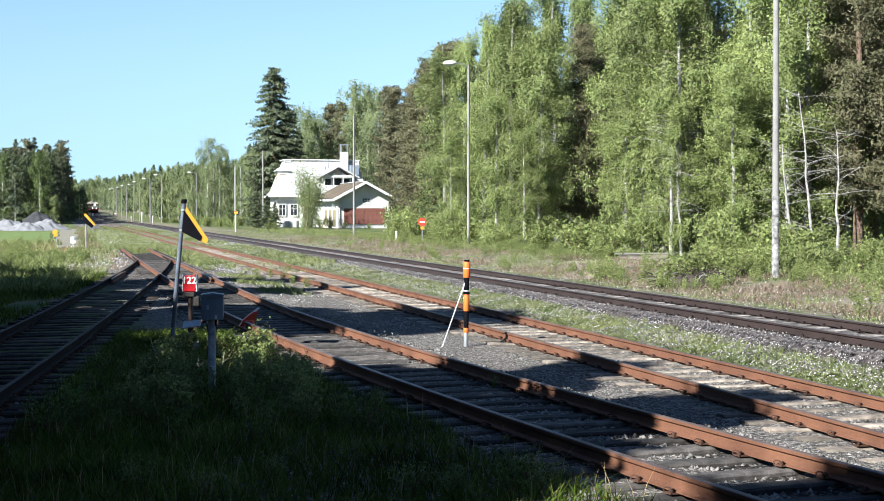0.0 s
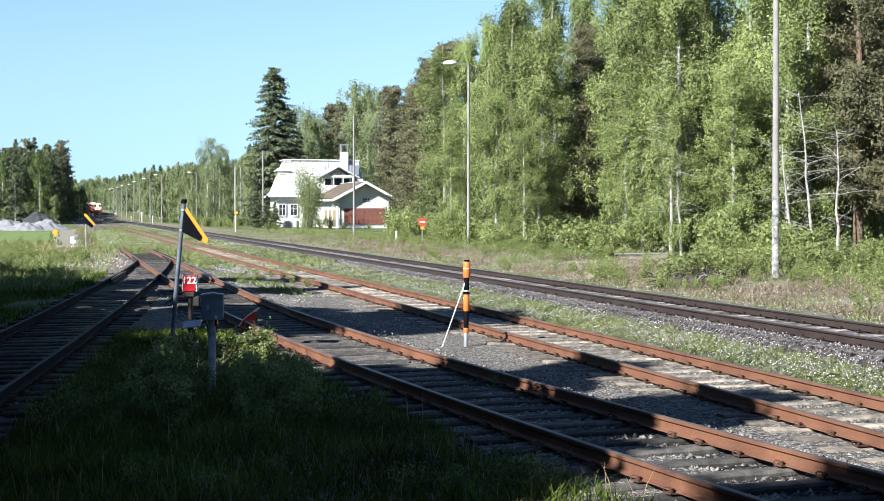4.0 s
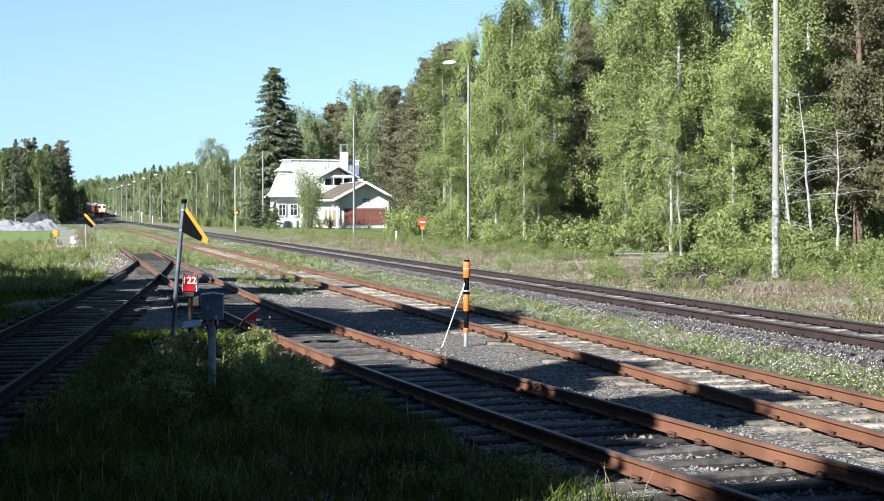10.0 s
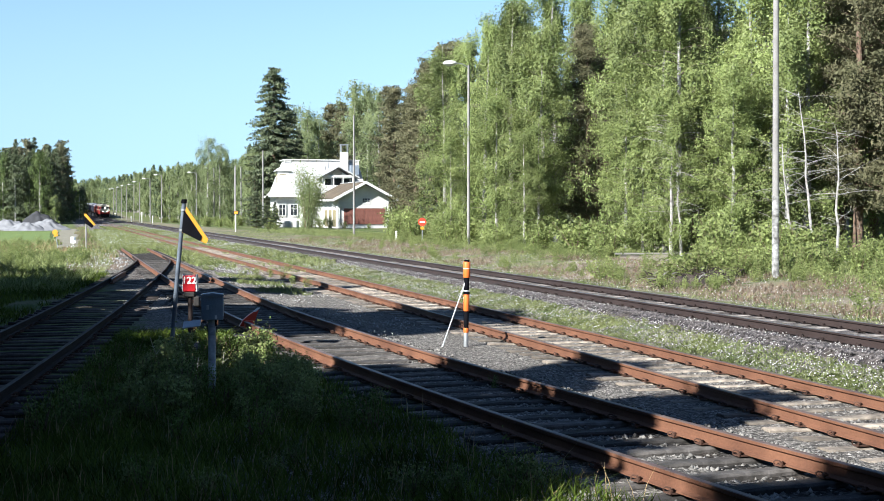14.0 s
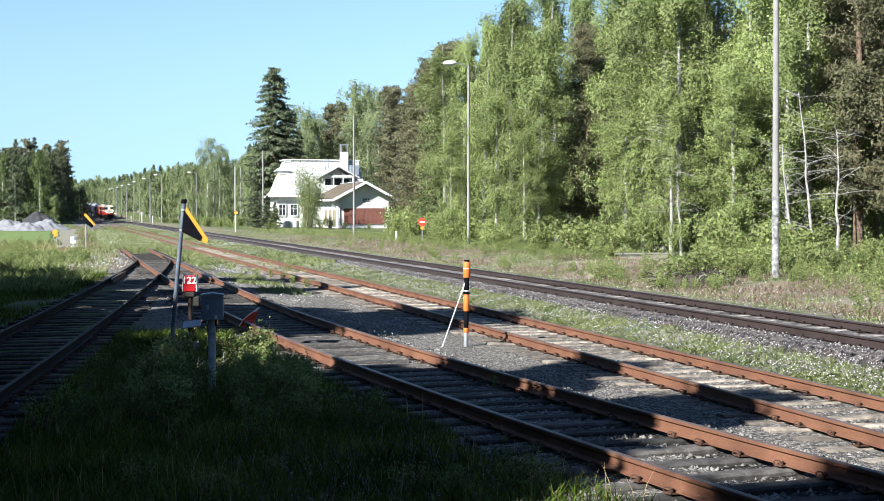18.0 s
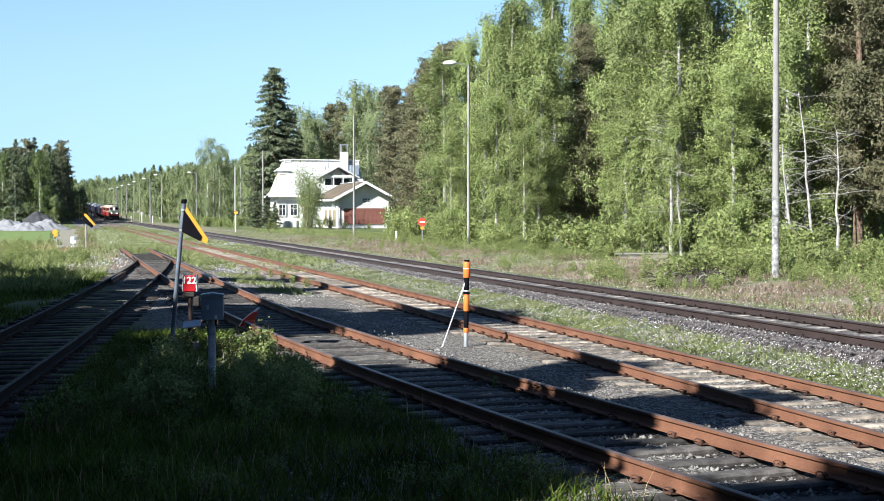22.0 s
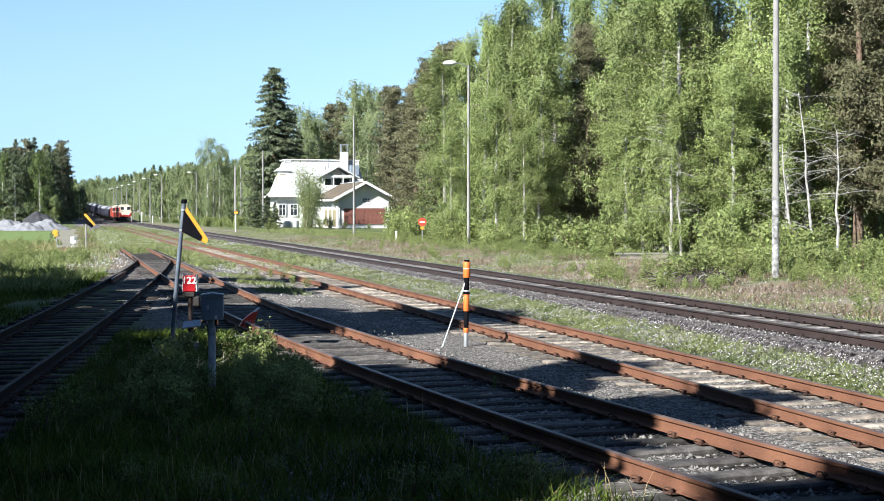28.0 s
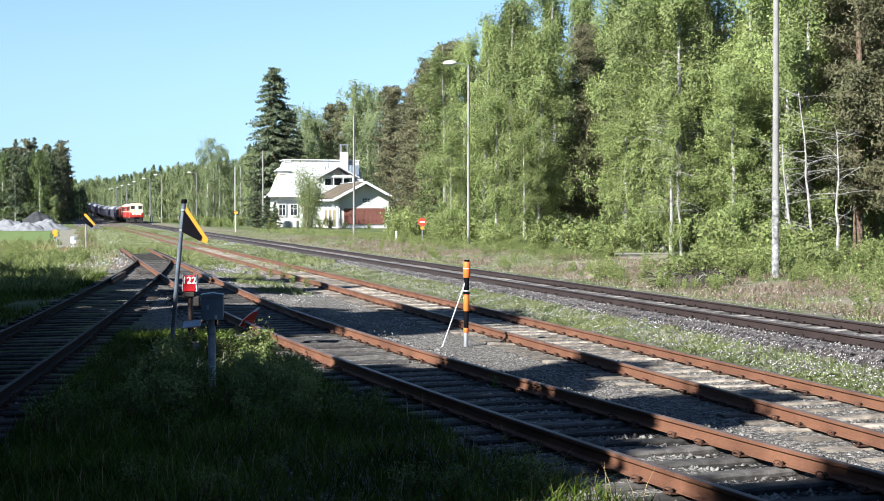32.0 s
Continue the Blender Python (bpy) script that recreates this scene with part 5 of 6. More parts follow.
# ---- gravel heaps ----
def heap(px, base, y, wide, deep, high, material, label, seed, name="gravel_mound", category="gravel heap"):
    g = sight(px, base, y)
    n, k = 56, 20
    rs = random.Random(seed)
    pts, faces = [], []
    for j in range(k + 1):
        f = j / k
        for i in range(n):
            a = 2 * math.pi * i / n
            r = f * (1 + 0.18 * noise.noise((math.cos(a) * 2 + seed, math.sin(a) * 2, seed)))
            x, yy = r * wide / 2 * math.cos(a), r * deep / 2 * math.sin(a)
            z = high * (0.35 * (1 - f) + 0.65 * (0.5 + 0.5 * math.cos(math.pi * f))) * (1 + 0.25 * noise.noise((x * 0.6, yy * 0.6, seed))) + 0.35 * noise.noise((x * 1.3, yy * 1.3, seed + 1)) * min(1, 3 * (1 - f)) - 0.1
            pts.append((x, yy, z))
        if j:
            faces += [((j - 1) * n + i, (j - 1) * n + (i + 1) % n, j * n + (i + 1) % n, j * n + i) for i in range(n)]
    thing(name, label, category, pose(g.x, y, float(ground_z(g.x, y))), "gravel heaps" if name == "gravel_mound" else "", Mesh().add(pts, faces).data(name, material, True))


heap(70, 392, 215, 10, 8, 2.9, GRAVEL_GREY, "steep heap of dark grey gravel", 1)
heap(15, 410, 200, 10, 7, 1.7, GRAVEL_PALE, "low heap of pale crushed stone", 2)
heap(80, 410, 195, 9.5, 7, 1.7, GRAVEL_PALE, "low heap of pale crushed stone", 3)
heap(46, 410, 192, 8, 5, 1.3, GRAVEL_PALE, "low heap of pale crushed stone", 5)
heap(108, 395, 215, 3.5, 3, 0.9, GRAVEL_PALE, "low heap of pale crushed stone", 6)


def patch(name, label, category, material, corners, lift):
    """A thin ragged sheet that follows the ground between two edges given as (px, y) rows."""
    pts, faces = [], []
    for i, (a, b, y) in enumerate(corners):
        for k in range(13):
            px = a + (b - a) * k / 12 + noise.noise((k * 0.7, i * 0.9, 4)) * 4
            x = at_px(px, y)
            pts.append((x, y, float(ground_z(x, y)) + lift))
        if i:
            faces += [((i - 1) * 13 + k, (i - 1) * 13 + k + 1, i * 13 + k + 1, i * 13 + k) for k in range(12)]
    thing(name, label, category, me=Mesh().add(pts, faces).data(name, material, True), kind="structure")


LAWN = mat("mown_lawn", (0.13, 0.175, 0.05), 0.9, scale=0.5, dark=(0.095, 0.135, 0.032), bump=0.5, fine=20)
TAN = mat("dry_dirt_road", (0.23, 0.205, 0.165), 0.95, scale=0.8, dark=(0.13, 0.125, 0.085), bump=0.6, fine=16)
patch("lawn", "bright mown lawn before the gravel heaps", "lawn", LAWN, [(-60, 92 - 4 * math.sin(y), y) for y in range(98, 186, 6)], 0.03)
patch("dirt_road", "pale dry dirt road past the heaps", "road", TAN, [(98 + 6 * math.sin(y * 0.05), 150 - (y - 80) * 0.12, y) for y in range(84, 216, 6)], 0.05)


# ---- switch parts ----
def guard(k, side, y0, y1, shift, name, owner, label):
    def bend(y):
        e = min(y - y0, y1 - y)
        return shift + math.copysign(0.06, shift) * max(0, 1 - e / 0.6)
    part(name, rail_mesh(k, side, list(np.linspace(y0, y1, 14)), [RUST, RAIL_TOP], bend), owner, label)


guard(1, 1, 44.5, 50.5, -0.115, "check_rail", track_a, "short check rail")
guard(0, -1, 44.5, 50.5, 0.115, "check_rail", track_d, "short check rail")


DIRT = mat("dark_earth", (0.07, 0.055, 0.045), 0.95, scale=4, dark=(0.015, 0.012, 0.01), bump=0.8, fine=30)


# ---- brush heap, bare birches, path on the bank ----
def brush_heap(px, y, label, seed, wide=1.7):
    rs = random.Random(seed)
    x = at_px(px, y)
    t = thing("brush_heap", label, "brush heap", pose(x, y, float(ground_z(x, y))))
    mound = Mesh()
    pts, faces = [], []
    for j in range(7):
        for i in range(18):
            a, f = 2 * math.pi * i / 18, j / 6
            pts.append((f * wide * math.cos(a) * 0.9, f * 0.8 * math.sin(a), 0.32 * (1 - f * f) + rs.uniform(-0.16, 0.14) * (1 - 0.6 * f) - 0.05))
        if j:
            faces += [((j - 1) * 18 + i, (j - 1) * 18 + (i + 1) % 18, j * 18 + (i + 1) % 18, j * 18 + i) for i in range(18)]
    part("mound", mound.add(pts, faces).data("mound", DIRT, True), t, "dark earth and roots")
    for i in range(90):
        p = Vector((rs.uniform(-wide, wide), rs.uniform(-0.6, 0.6), rs.uniform(0.05, 0.4)))
        m = Mesh()
        limb(m, rs, p, (rs.uniform(-1, 1), rs.uniform(-0.6, 0.6), rs.uniform(-0.05, 0.6)), rs.uniform(0.14, 0.36), rs.uniform(0.010, 0.024), 5, 0.5)
        part("branch", m.data("branch", POLE_WOOD if i % 8 == 0 else DIRT, True), t)


LATE_BUSH = plant("bush", bush(77, 1.4, 700, 0.09), ("stem", "foliage"), "low green bush growing over cut branches", "bush", "bushes along the wood")
brush_heap(1215, 38.5, "tangled heap of cut branches and roots", 3, 1.25)
for px, y, sc in ((1180, 39.8, 0.6), (1200, 39.9, 0.7), (1228, 40.2, 0.8), (1250, 40.6, 0.75), (1280, 40.9, 0.8), (1235, 37.4, 0.28), (1300, 40.2, 0.7), (1262, 38.0, 0.3), (1320, 41, 0.7), (1095, 42.5, 0.5), (1065, 43, 0.6), (1150, 41.5, 0.35), (1345, 40.3, 0.5), (1405, 40.4, 0.5), (1420, 39.2, 0.35), (1340, 38.6, 0.3), (1395, 42, 0.7), (1352, 42, 0.7), (1215, 37.2, 0.3), (1188, 37.4, 0.32), (1280, 37.8, 0.3), (1172, 38.2, 0.4)):
    sow(LATE_BUSH, at_px(px, y), y, sc)
for o in (*LATE_BUSH.children_recursive, LATE_BUSH):
    bpy.data.objects.remove(o)
brush_heap(1262, 39.5, "dark heap of roots and branches", 4, 1.0)


def bare_tree(px, y, h, lean, seed):
    rs = random.Random(seed)
    x = at_px(px, y)
    t = thing("bare_birch", "thin leafless birch with pale bark and twigs", "tree", pose(x, y, float(ground_z(x, y))), "bare birches")
    m = Mesh()
    pts = [Vector((lean * h * i / 8 + rs.uniform(-0.06, 0.06), rs.uniform(-0.05, 0.05), h * i / 8 - 0.1 * (i == 0))) for i in range(9)]
    m.rod(pts, [0.065 * (1 - 0.9 * i / 8) + 0.008 for i in range(9)], 8)
    part("trunk", m.data("trunk", BIRCH_BARK, True), t)
    tw = Mesh()
    for b in range(34):
        i = rs.randint(2, 7)
        a = rs.uniform(0, 2 * math.pi)
        lp = limb(tw, rs, pts[i].lerp(pts[i + 1], rs.random()), (math.cos(a), math.sin(a) * 0.6, rs.uniform(-0.1, 0.7)), rs.uniform(0.6, 2.0), 0.011, 4, 0.3)
        for q in range(3):
            limb(tw, rs, lp[rs.randint(1, 3)], (rs.uniform(-1, 1), rs.uniform(-1, 1), rs.uniform(-0.6, 0.5)), rs.uniform(0.2, 0.7), 0.005, 3, 0.3, 3)
    tagged(part("twig", tw.data("twig", BIRCH_BARK), t), kind="stuff")


for px, y, h, lean, s in ((1443, 54, 7, -0.09, 1), (1405, 53, 4.8, -0.10, 2), (1487, 55, 5.5, -0.02, 3), (1208, 60, 6.5, -0.05, 5), (1196, 61, 6, -0.03, 6)):
    bare_tree(px, y, h, lean, s)
BARE = mat("bare_soil", (0.29, 0.245, 0.205), 0.95, scale=1.2, dark=(0.15, 0.12, 0.10), bump=0.8, fine=9)
patch("bare_soil", "bare brown soil below the gravel path", "soil", BARE, [(1098 + 3 * math.sin(y * 2), 1182 + 5 * math.sin(y * 1.3), y) for y in range(48, 61, 2)], 0.02)
patch("bare_soil", "bare reddish soil beside the main track", "soil", BARE, [(1000 + 3 * math.sin(y * 2), 1075 + 5 * math.sin(y * 1.3), y) for y in range(44, 55, 2)], 0.02)
path = Mesh()
pp, ff = [], []
for i in range(24):
    a, y = 1040 + i * 26, 62.5 + 0.08 * i
    for w in (-1.4, 1.4):
        pp.append((at_px(a, y + w), y + w, float(ground_z(at_px(a, y + w), y + w)) + 0.012))
    if i:
        ff.append((2 * i - 2, 2 * i - 1, 2 * i + 1, 2 * i))
thing("path", "pale gravel path along the edge of the wood", "path", me=path.add(pp, ff).data("path", PALE_PATH), kind="structure")


# ---- low growth: grass, weeds, seed heads, stones ----
def blades(pts, height, width, rs, lean=0.35):
    """Bent grass blades, two quads-and-tip each, at the given ground points."""
    n = len(pts)
    h = height * rs.uniform(0.45, 1.25, n)
    a = rs.uniform(0, 2 * np.pi, n)
    d = np.stack([np.cos(a), np.sin(a), np.zeros(n)], 1)
    s = np.stack([-np.sin(a + 0.5), np.cos(a + 0.5), np.zeros(n)], 1) * (width * rs.uniform(0.6, 1.3, n))[:, None] / 2
    up = np.array([0, 0, 1.0])
    mid = pts + d * (h * lean * 0.3)[:, None] + up * (h * 0.55)[:, None]
    tip = pts + d * (h * lean * rs.uniform(0.6, 1.6, n))[:, None] + up * h[:, None]
    return np.stack([pts - s, pts + s, mid + s * 0.8, tip, mid - s * 0.8], 1)


def scatter(rs, n, y0, y1, u0, u1, ref, patch=None, lo=0.0, power=1.0):
    """Ground points between two lines beside a track, thinned by a noise into patches."""
    y = y0 + (y1 - y0) * rs.uniform(0, 1, n) ** power
    x = track_x(ref, y) + rs.uniform(u0, u1, n)
    if patch:
        keep = np.array([noise.noise((px * patch, py * patch, 3.3)) for px, py in zip(x, y)]) > lo
        x, y = x[keep], y[keep]
    return np.stack([x, y, ground_z(x, y) - 0.01], 1)


def growth(name, label, category, me):
    return thing(name, label, category, me=me, kind="stuff")


DEAD = mat("bleached_stalk", (0.5, 0.46, 0.4), 0.8, scale=5, vary=0.3, bump=0.1)
RED_GRASS = mat("reddish_dry_grass", (0.25, 0.185, 0.14), 0.85, scale=0.7, dark=(0.17, 0.115, 0.085), bump=0, island=0.35, leaf=0.2)


def open_bank(p):
    """Points clear of the bare bank below the gravel path."""
    px = 784 + 2296 * p[:, 0] / p[:, 1]
    return p[~((px > 1085) & (px < 1240) & (p[:, 1] > 41) & (p[:, 1] < 64))]


def off_road(p):
    """Points clear of the dirt road past the heaps."""
    px = 784 + 2296 * p[:, 0] / p[:, 1]
    wild = np.array([noise.noise((a * 0.5, b * 0.12, 7.7)) for a, b in p[:, :2]])
    return p[~((px > 96 + 22 * wild) & (px < 146 + 22 * wild) & (p[:, 1] > 84 + 14 * wild))]


nr = np.random.RandomState(5)


def heads(pts, size, tall):
    """White seed heads: small faceted tufts on short stalks."""
    pts = pts + np.stack([np.zeros(len(pts)), np.zeros(len(pts)), tall * nr.uniform(0.4, 1.2, len(pts))], 1)
    return leaf_quads(np.repeat(pts, 3, 0), size, nr, 0, 1.0)


def fork(n, y0, y1):
    y = y0 + (y1 - y0) * nr.uniform(0, 1, n) ** 1.3
    a, b = track_x(0, y) + 1.35, track_x(1, y) - 1.45
    x = a + (b - a) * nr.uniform(0, 1, n)
    keep = (b > a + 0.2) & (np.abs(x) < 0.36 * y + 1.5)
    keep &= np.array([noise.noise((p * 0.7, q * 0.7, 1.2)) for p, q in zip(x, y)]) > -0.62 + 0.036 * (y - 10)
    x, y = x[keep], y[keep]
    return np.stack([x, y, ground_z(x, y) - 0.01], 1)


growth("grass", "long dark green grass between two tracks", "grass", quads("grass", blades(fork(56000, 5.5, 26), 0.2, 0.011, nr, 0.7), SHADE_GRASS))
growth("dry_grass", "dry straw stalks among the grass", "grass", quads("dry_grass", blades(fork(1600, 6, 22), 0.36, 0.007, nr, 0.4), DRY))
p = scatter(nr, 34000, 14, 100, 1.3, 3.0, 2, 0.4, -0.35, 1.4)
growth("grass", "thin short grass on gravel between tracks", "grass", quads("grass", blades(p, 0.07, 0.013, nr, 0.9), MEADOW))
p = scatter(nr, 56000, 14, 100, 1.35, 2.8, 2, 0.8, 0.15, 1.4)
growth("grass", "low grass growing through gravel between tracks", "grass", quads("grass", blades(p, 0.085, 0.014, nr, 0.9), MEADOW))
p = scatter(nr, 26000, 40, 170, -5.5 + 1.9, -1.9, 2, 0.35, 0.02)
growth("grass", "patchy grass between the rusty tracks", "grass", quads("grass", blades(p, 0.16, 0.02, nr, 0.7), MEADOW))
p = scatter(nr, 46000, 14, 150, 2.2, 9.5, 3, 0.5, -0.08, 1.3)
growth("grass", "grass on the shoulder of the main track", "grass", quads("grass", blades(p, 0.13, 0.014, nr, 0.8), MEADOW))
p = scatter(nr, 60000, 20, 110, 3.0, 9.5, 3, 0.3, -0.25, 1.6)
growth("dry_grass", "reddish dry grass along the bank", "grass", quads("dry_grass", blades(p, 0.15, 0.012, nr, 0.8), RED_GRASS))
p = open_bank(scatter(nr, 40000, 30, 160, 8.0, 16, 3, 0.3, -0.3, 1.2))
growth("grass", "tall green grass on the bank before the wood", "grass", quads("grass", blades(p, 0.2, 0.02, nr, 0.8), MEADOW))
p = off_road(scatter(nr, 40000, 40, 96, -22, -1.7, 0, 0.25, -0.35, 1.2))
p = p[p[:, 0] < track_x(1, p[:, 1]) - 2.2]
growth("grass", "rough green grass beside the siding", "grass", quads("grass", blades(p, 0.3, 0.025, nr, 0.7), MEADOW))
p = scatter(nr, 16000, 22, 56, -6, -1.35, 0, 0.4, -0.3)
growth("grass", "dark grass in the shade beside the siding", "grass", quads("grass", blades(p, 0.2, 0.018, nr, 0.7), SHADE_GRASS))
p = off_road(scatter(nr, 4000, 66, 105, -16, -1.5, 0, 0.2, 0.0, 1.2))
p = p[p[:, 0] < track_x(1, p[:, 1]) - 1.8]
growth("dry_grass", "pale dry grass beside the siding", "grass", quads("dry_grass", blades(p, 0.5, 0.03, nr, 0.4), DRY))


p = scatter(nr, 20000, 60, 240, -3.6, -1.6, 2, 0.2, -0.45)
growth("grass", "rough grass between the far tracks", "grass", quads("grass", blades(p, 0.24, 0.04, nr, 0.7), MEADOW))
p = off_road(scatter(nr, 18000, 70, 220, -6, -1.5, 1, 0.2, -0.35))
growth("grass", "rough grass beside the joined tracks", "grass", quads("grass", blades(p, 0.35, 0.045, nr, 0.6), MEADOW))
p = scatter(nr, 16000, 55, 260, -1.7, 1.7, 2, 0.25, 0.0)
p[:, 2] = HEAD[2] - 0.19 + rise(p[:, 1])
growth("grass", "thin grass in the bed of the rusty track", "grass", quads("grass", blades(p, 0.13, 0.025, nr, 0.7), MEADOW))
p = scatter(nr, 22000, 60, 260, 1.4, 3.0, 2, 0.2, -0.4)
growth("grass", "rough grass before the main track", "grass", quads("grass", blades(p, 0.2, 0.035, nr, 0.7), MEADOW))
p = scatter(nr, 6000, 75, 260, 1.4, 3.0, 2, 0.3, -0.2)
growth("seed_heads", "white seed heads before the main track", "flowers", quads("seed_heads", heads(p, 0.038, 0.18), FLOWER))
p = scatter(nr, 24000, 84, 170, -1.9, 1.9, 1, 0.2, -0.55)
p[:, 2] = HEAD[1] - 0.19 + rise(p[:, 1])
growth("grass", "grass overgrowing the far end of the siding", "grass", quads("grass", blades(p, 0.3, 0.03, nr, 0.7), MEADOW))
p = scatter(nr, 2500, 84, 170, -1.9, 1.9, 1, 0.3, -0.2)
growth("seed_heads", "white seed heads over the overgrown siding", "flowers", quads("seed_heads", heads(p, 0.045, 0.3), FLOWER))
p = scatter(nr, 9000, 75, 200, -0.7, 0.7, 1, 0.3, -0.2)
growth("grass", "grass between the rails of the far siding", "grass", quads("grass", blades(p, 0.16, 0.03, nr, 0.7), MEADOW))
p = off_road(scatter(nr, 12000, 80, 220, -5, -2.2, 1, 0.2, -0.1))
growth("dry_grass", "reddish dry grass on the edge of the siding", "grass", quads("dry_grass", blades(p, 0.4, 0.03, nr, 0.4), RED_GRASS))


p = scatter(nr, 13000, 14, 100, 1.5, 3.3, 2, 0.6, -0.3, 1.3)
growth("seed_heads", "white dandelion seed heads in the grass", "flowers", quads("seed_heads", heads(p, 0.02, 0.12), FLOWER))
p = scatter(nr, 9000, 20, 110, 1.9, 8, 3, 0.4, -0.25, 1.3)
growth("seed_heads", "white dandelion seed heads on the shoulder", "flowers", quads("seed_heads", heads(p, 0.02, 0.14), FLOWER))
p = scatter(nr, 2600, 50, 180, -3.4, -1.6, 2, 0.3, -0.2)
growth("seed_heads", "white seed heads between the far tracks", "flowers", quads("seed_heads", heads(p, 0.038, 0.2), FLOWER))
p = scatter(nr, 1400, 24, 70, -3.4, -1.7, 2, 0.5, 0.0)
growth("seed_heads", "white seed heads on gravel between rusty tracks", "flowers", quads("seed_heads", heads(p, 0.03, 0.1), FLOWER))


def stones(pts, size, material=STONE):
    """Rough eight-sided stones, one at each point."""
    n = len(pts)
    base = np.array([(1, 0, 0), (-1, 0, 0), (0, 1, 0), (0, -1, 0), (0, 0, 1), (0, 0, -1)], float)
    tri = np.array([(0, 2, 4), (2, 1, 4), (1, 3, 4), (3, 0, 4), (2, 0, 5), (1, 2, 5), (3, 1, 5), (0, 3, 5)])
    a = nr.uniform(0, 6.3, n)
    v = base[None] * nr.uniform(0.6, 1.3, (n, 6, 1)) * np.array([1, 1, 0.75]) + nr.normal(0, 0.18, (n, 6, 3))
    c, s = np.cos(a)[:, None], np.sin(a)[:, None]
    v = np.stack([v[..., 0] * c - v[..., 1] * s, v[..., 0] * s + v[..., 1] * c, v[..., 2]], -1)
    v = v * (size * nr.uniform(0.5, 1.3, n))[:, None, None] + pts[:, None]
    f = (tri[None] + 6 * np.arange(n)[:, None, None]).reshape(-1, 3)
    me = bpy.data.meshes.new("ballast_stones")
    me.vertices.add(n * 6), me.loops.add(len(f) * 3), me.polygons.add(len(f))
    me.vertices.foreach_set("co", v.astype(np.float32).ravel())
    me.loops.foreach_set("vertex_index", f.astype(np.int32).ravel())
    me.polygons.foreach_set("loop_start", np.arange(0, len(f) * 3, 3, dtype=np.int32))
    me.materials.append(material)
    me.update(calc_edges=True)
    return me


def crib(k, n, y0, y1, half, power=1.5):
    y = y0 + (y1 - y0) * nr.uniform(0, 1, n) ** power
    off = nr.uniform(-half, half, n)
    off = off[np.abs(np.abs(off) - 0.797) > 0.09]
    y = y[:len(off)]
    a = np.arctan2(0.289, 1)
    return np.stack([track_x(k, y) + off * math.cos(a), y + off * math.sin(a), HEAD[k] - (0.212 if k in (2, 3) else 0.23) + rise(y) + nr.uniform(-0.01, 0.012, len(y))], 1)


growth("ballast_stones", "angular grey ballast stones among old sleepers", "stones", stones(np.concatenate([crib(1, 15000, 7, 45, 1.7), crib(1, 3500, 7, 18, 0.4) - np.array([1.9, 0, -0.01])]), 0.031))
growth("ballast_stones", "grey ballast stones among weathered sleepers", "stones", stones(np.concatenate([crib(2, 9000, 9, 45, 1.7), crib(2, 5000, 9, 60, 0.66) + np.array([0, 0, 0.012])]), 0.028))
growth("ballast_stones", "grey ballast stones of the main track", "stones", stones(np.concatenate([crib(3, 6000, 16, 70, 0.9), crib(3, 3500, 16, 70, 0.33) + np.array([-1.22, -0.34, 0.045]), crib(3, 3500, 16, 70, 0.33) + np.array([1.22, 0.34, 0.045])]), 0.03, MAIN_STONE))
growth("ballast_stones", "dark ballast stones of the shaded siding", "stones", stones(crib(0, 6000, 10, 62, 1.6), 0.03, MAIN_STONE))
p = scatter(nr, 9000, 52, 92, -4.2, -1.05, 1, None)
p = p[p[:, 0] < track_x(0, p[:, 1]) - 0.95]
p[:, 2] += 0.05
growth("gravel", "pale loose stones beside the switch", "stones", stones(p, 0.045))
p = scatter(nr, 9000, 54, 92, -4.4, -1.2, 1, 0.5, -0.1)
p = p[p[:, 0] < track_x(0, p[:, 1]) - 1.1]
growth("dry_grass", "bleached dry grass beside the switch", "grass", quads("dry_grass", blades(p, 0.18, 0.018, nr, 0.8), RED_GRASS))
p = scatter(nr, 1500, 54, 92, -4.4, -1.2, 1, 0.5, -0.2)
p = p[p[:, 0] < track_x(0, p[:, 1]) - 1.1]
growth("seed_heads", "white seed heads beside the switch", "flowers", quads("seed_heads", heads(p, 0.05, 0.2), FLOWER))
p = scatter(nr, 17000, 9, 55, -4.0, -1.5, 2, None, 0, 1.5)
growth("gravel", "loose grey gravel between the rusty tracks", "stones", stones(p, 0.029))
p = scatter(nr, 26000, 14, 80, 1.3, 3.6, 2, None, 0, 1.5)
growth("gravel", "loose grey gravel beside the main track", "stones", stones(p, 0.026, MAIN_STONE))

# weeds that stand clear of the grass in the fork
HERBS = [plant("weed", bush(95 + s, 0.62, 420, 0.036, wide=0.5), ("stem", "foliage"), "light green leafy weed in rough grass", "weed", "weeds beside the tracks") for s in range(3)]
WEEDS = [plant("weed", bush(90 + s, 0.62, 520, 0.026, wide=0.42, leaf=SHADE_WEED_LEAF), ("stem", "foliage"), "leafy weed standing in the grass", "weed", "weeds between the tracks") for s in range(4)]
# the lighter leaf colour stands for sun flecks on these weeds
TALL_WEEDS = [plant("weed", bush(100 + s, 0.85, 620, 0.05, wide=0.36, leaf=BUSH_LEAF), ("stem", "foliage"), "tall leafy weed beside the junction box", "weed", "weeds between the tracks") for s in range(3)]
swaying = []
w_rs = random.Random(4)
for i in range(60):
    y = w_rs.uniform(13.5, 22)
    x = w_rs.uniform(float(track_x(0, y)) + 1.6, -1.9 if y > 15 else -0.6)
    if x > float(track_x(1, y)) - 1.5:
        continue
    swaying.append(sow(w_rs.choice(WEEDS), x, y, w_rs.uniform(0.45, 1.1)))
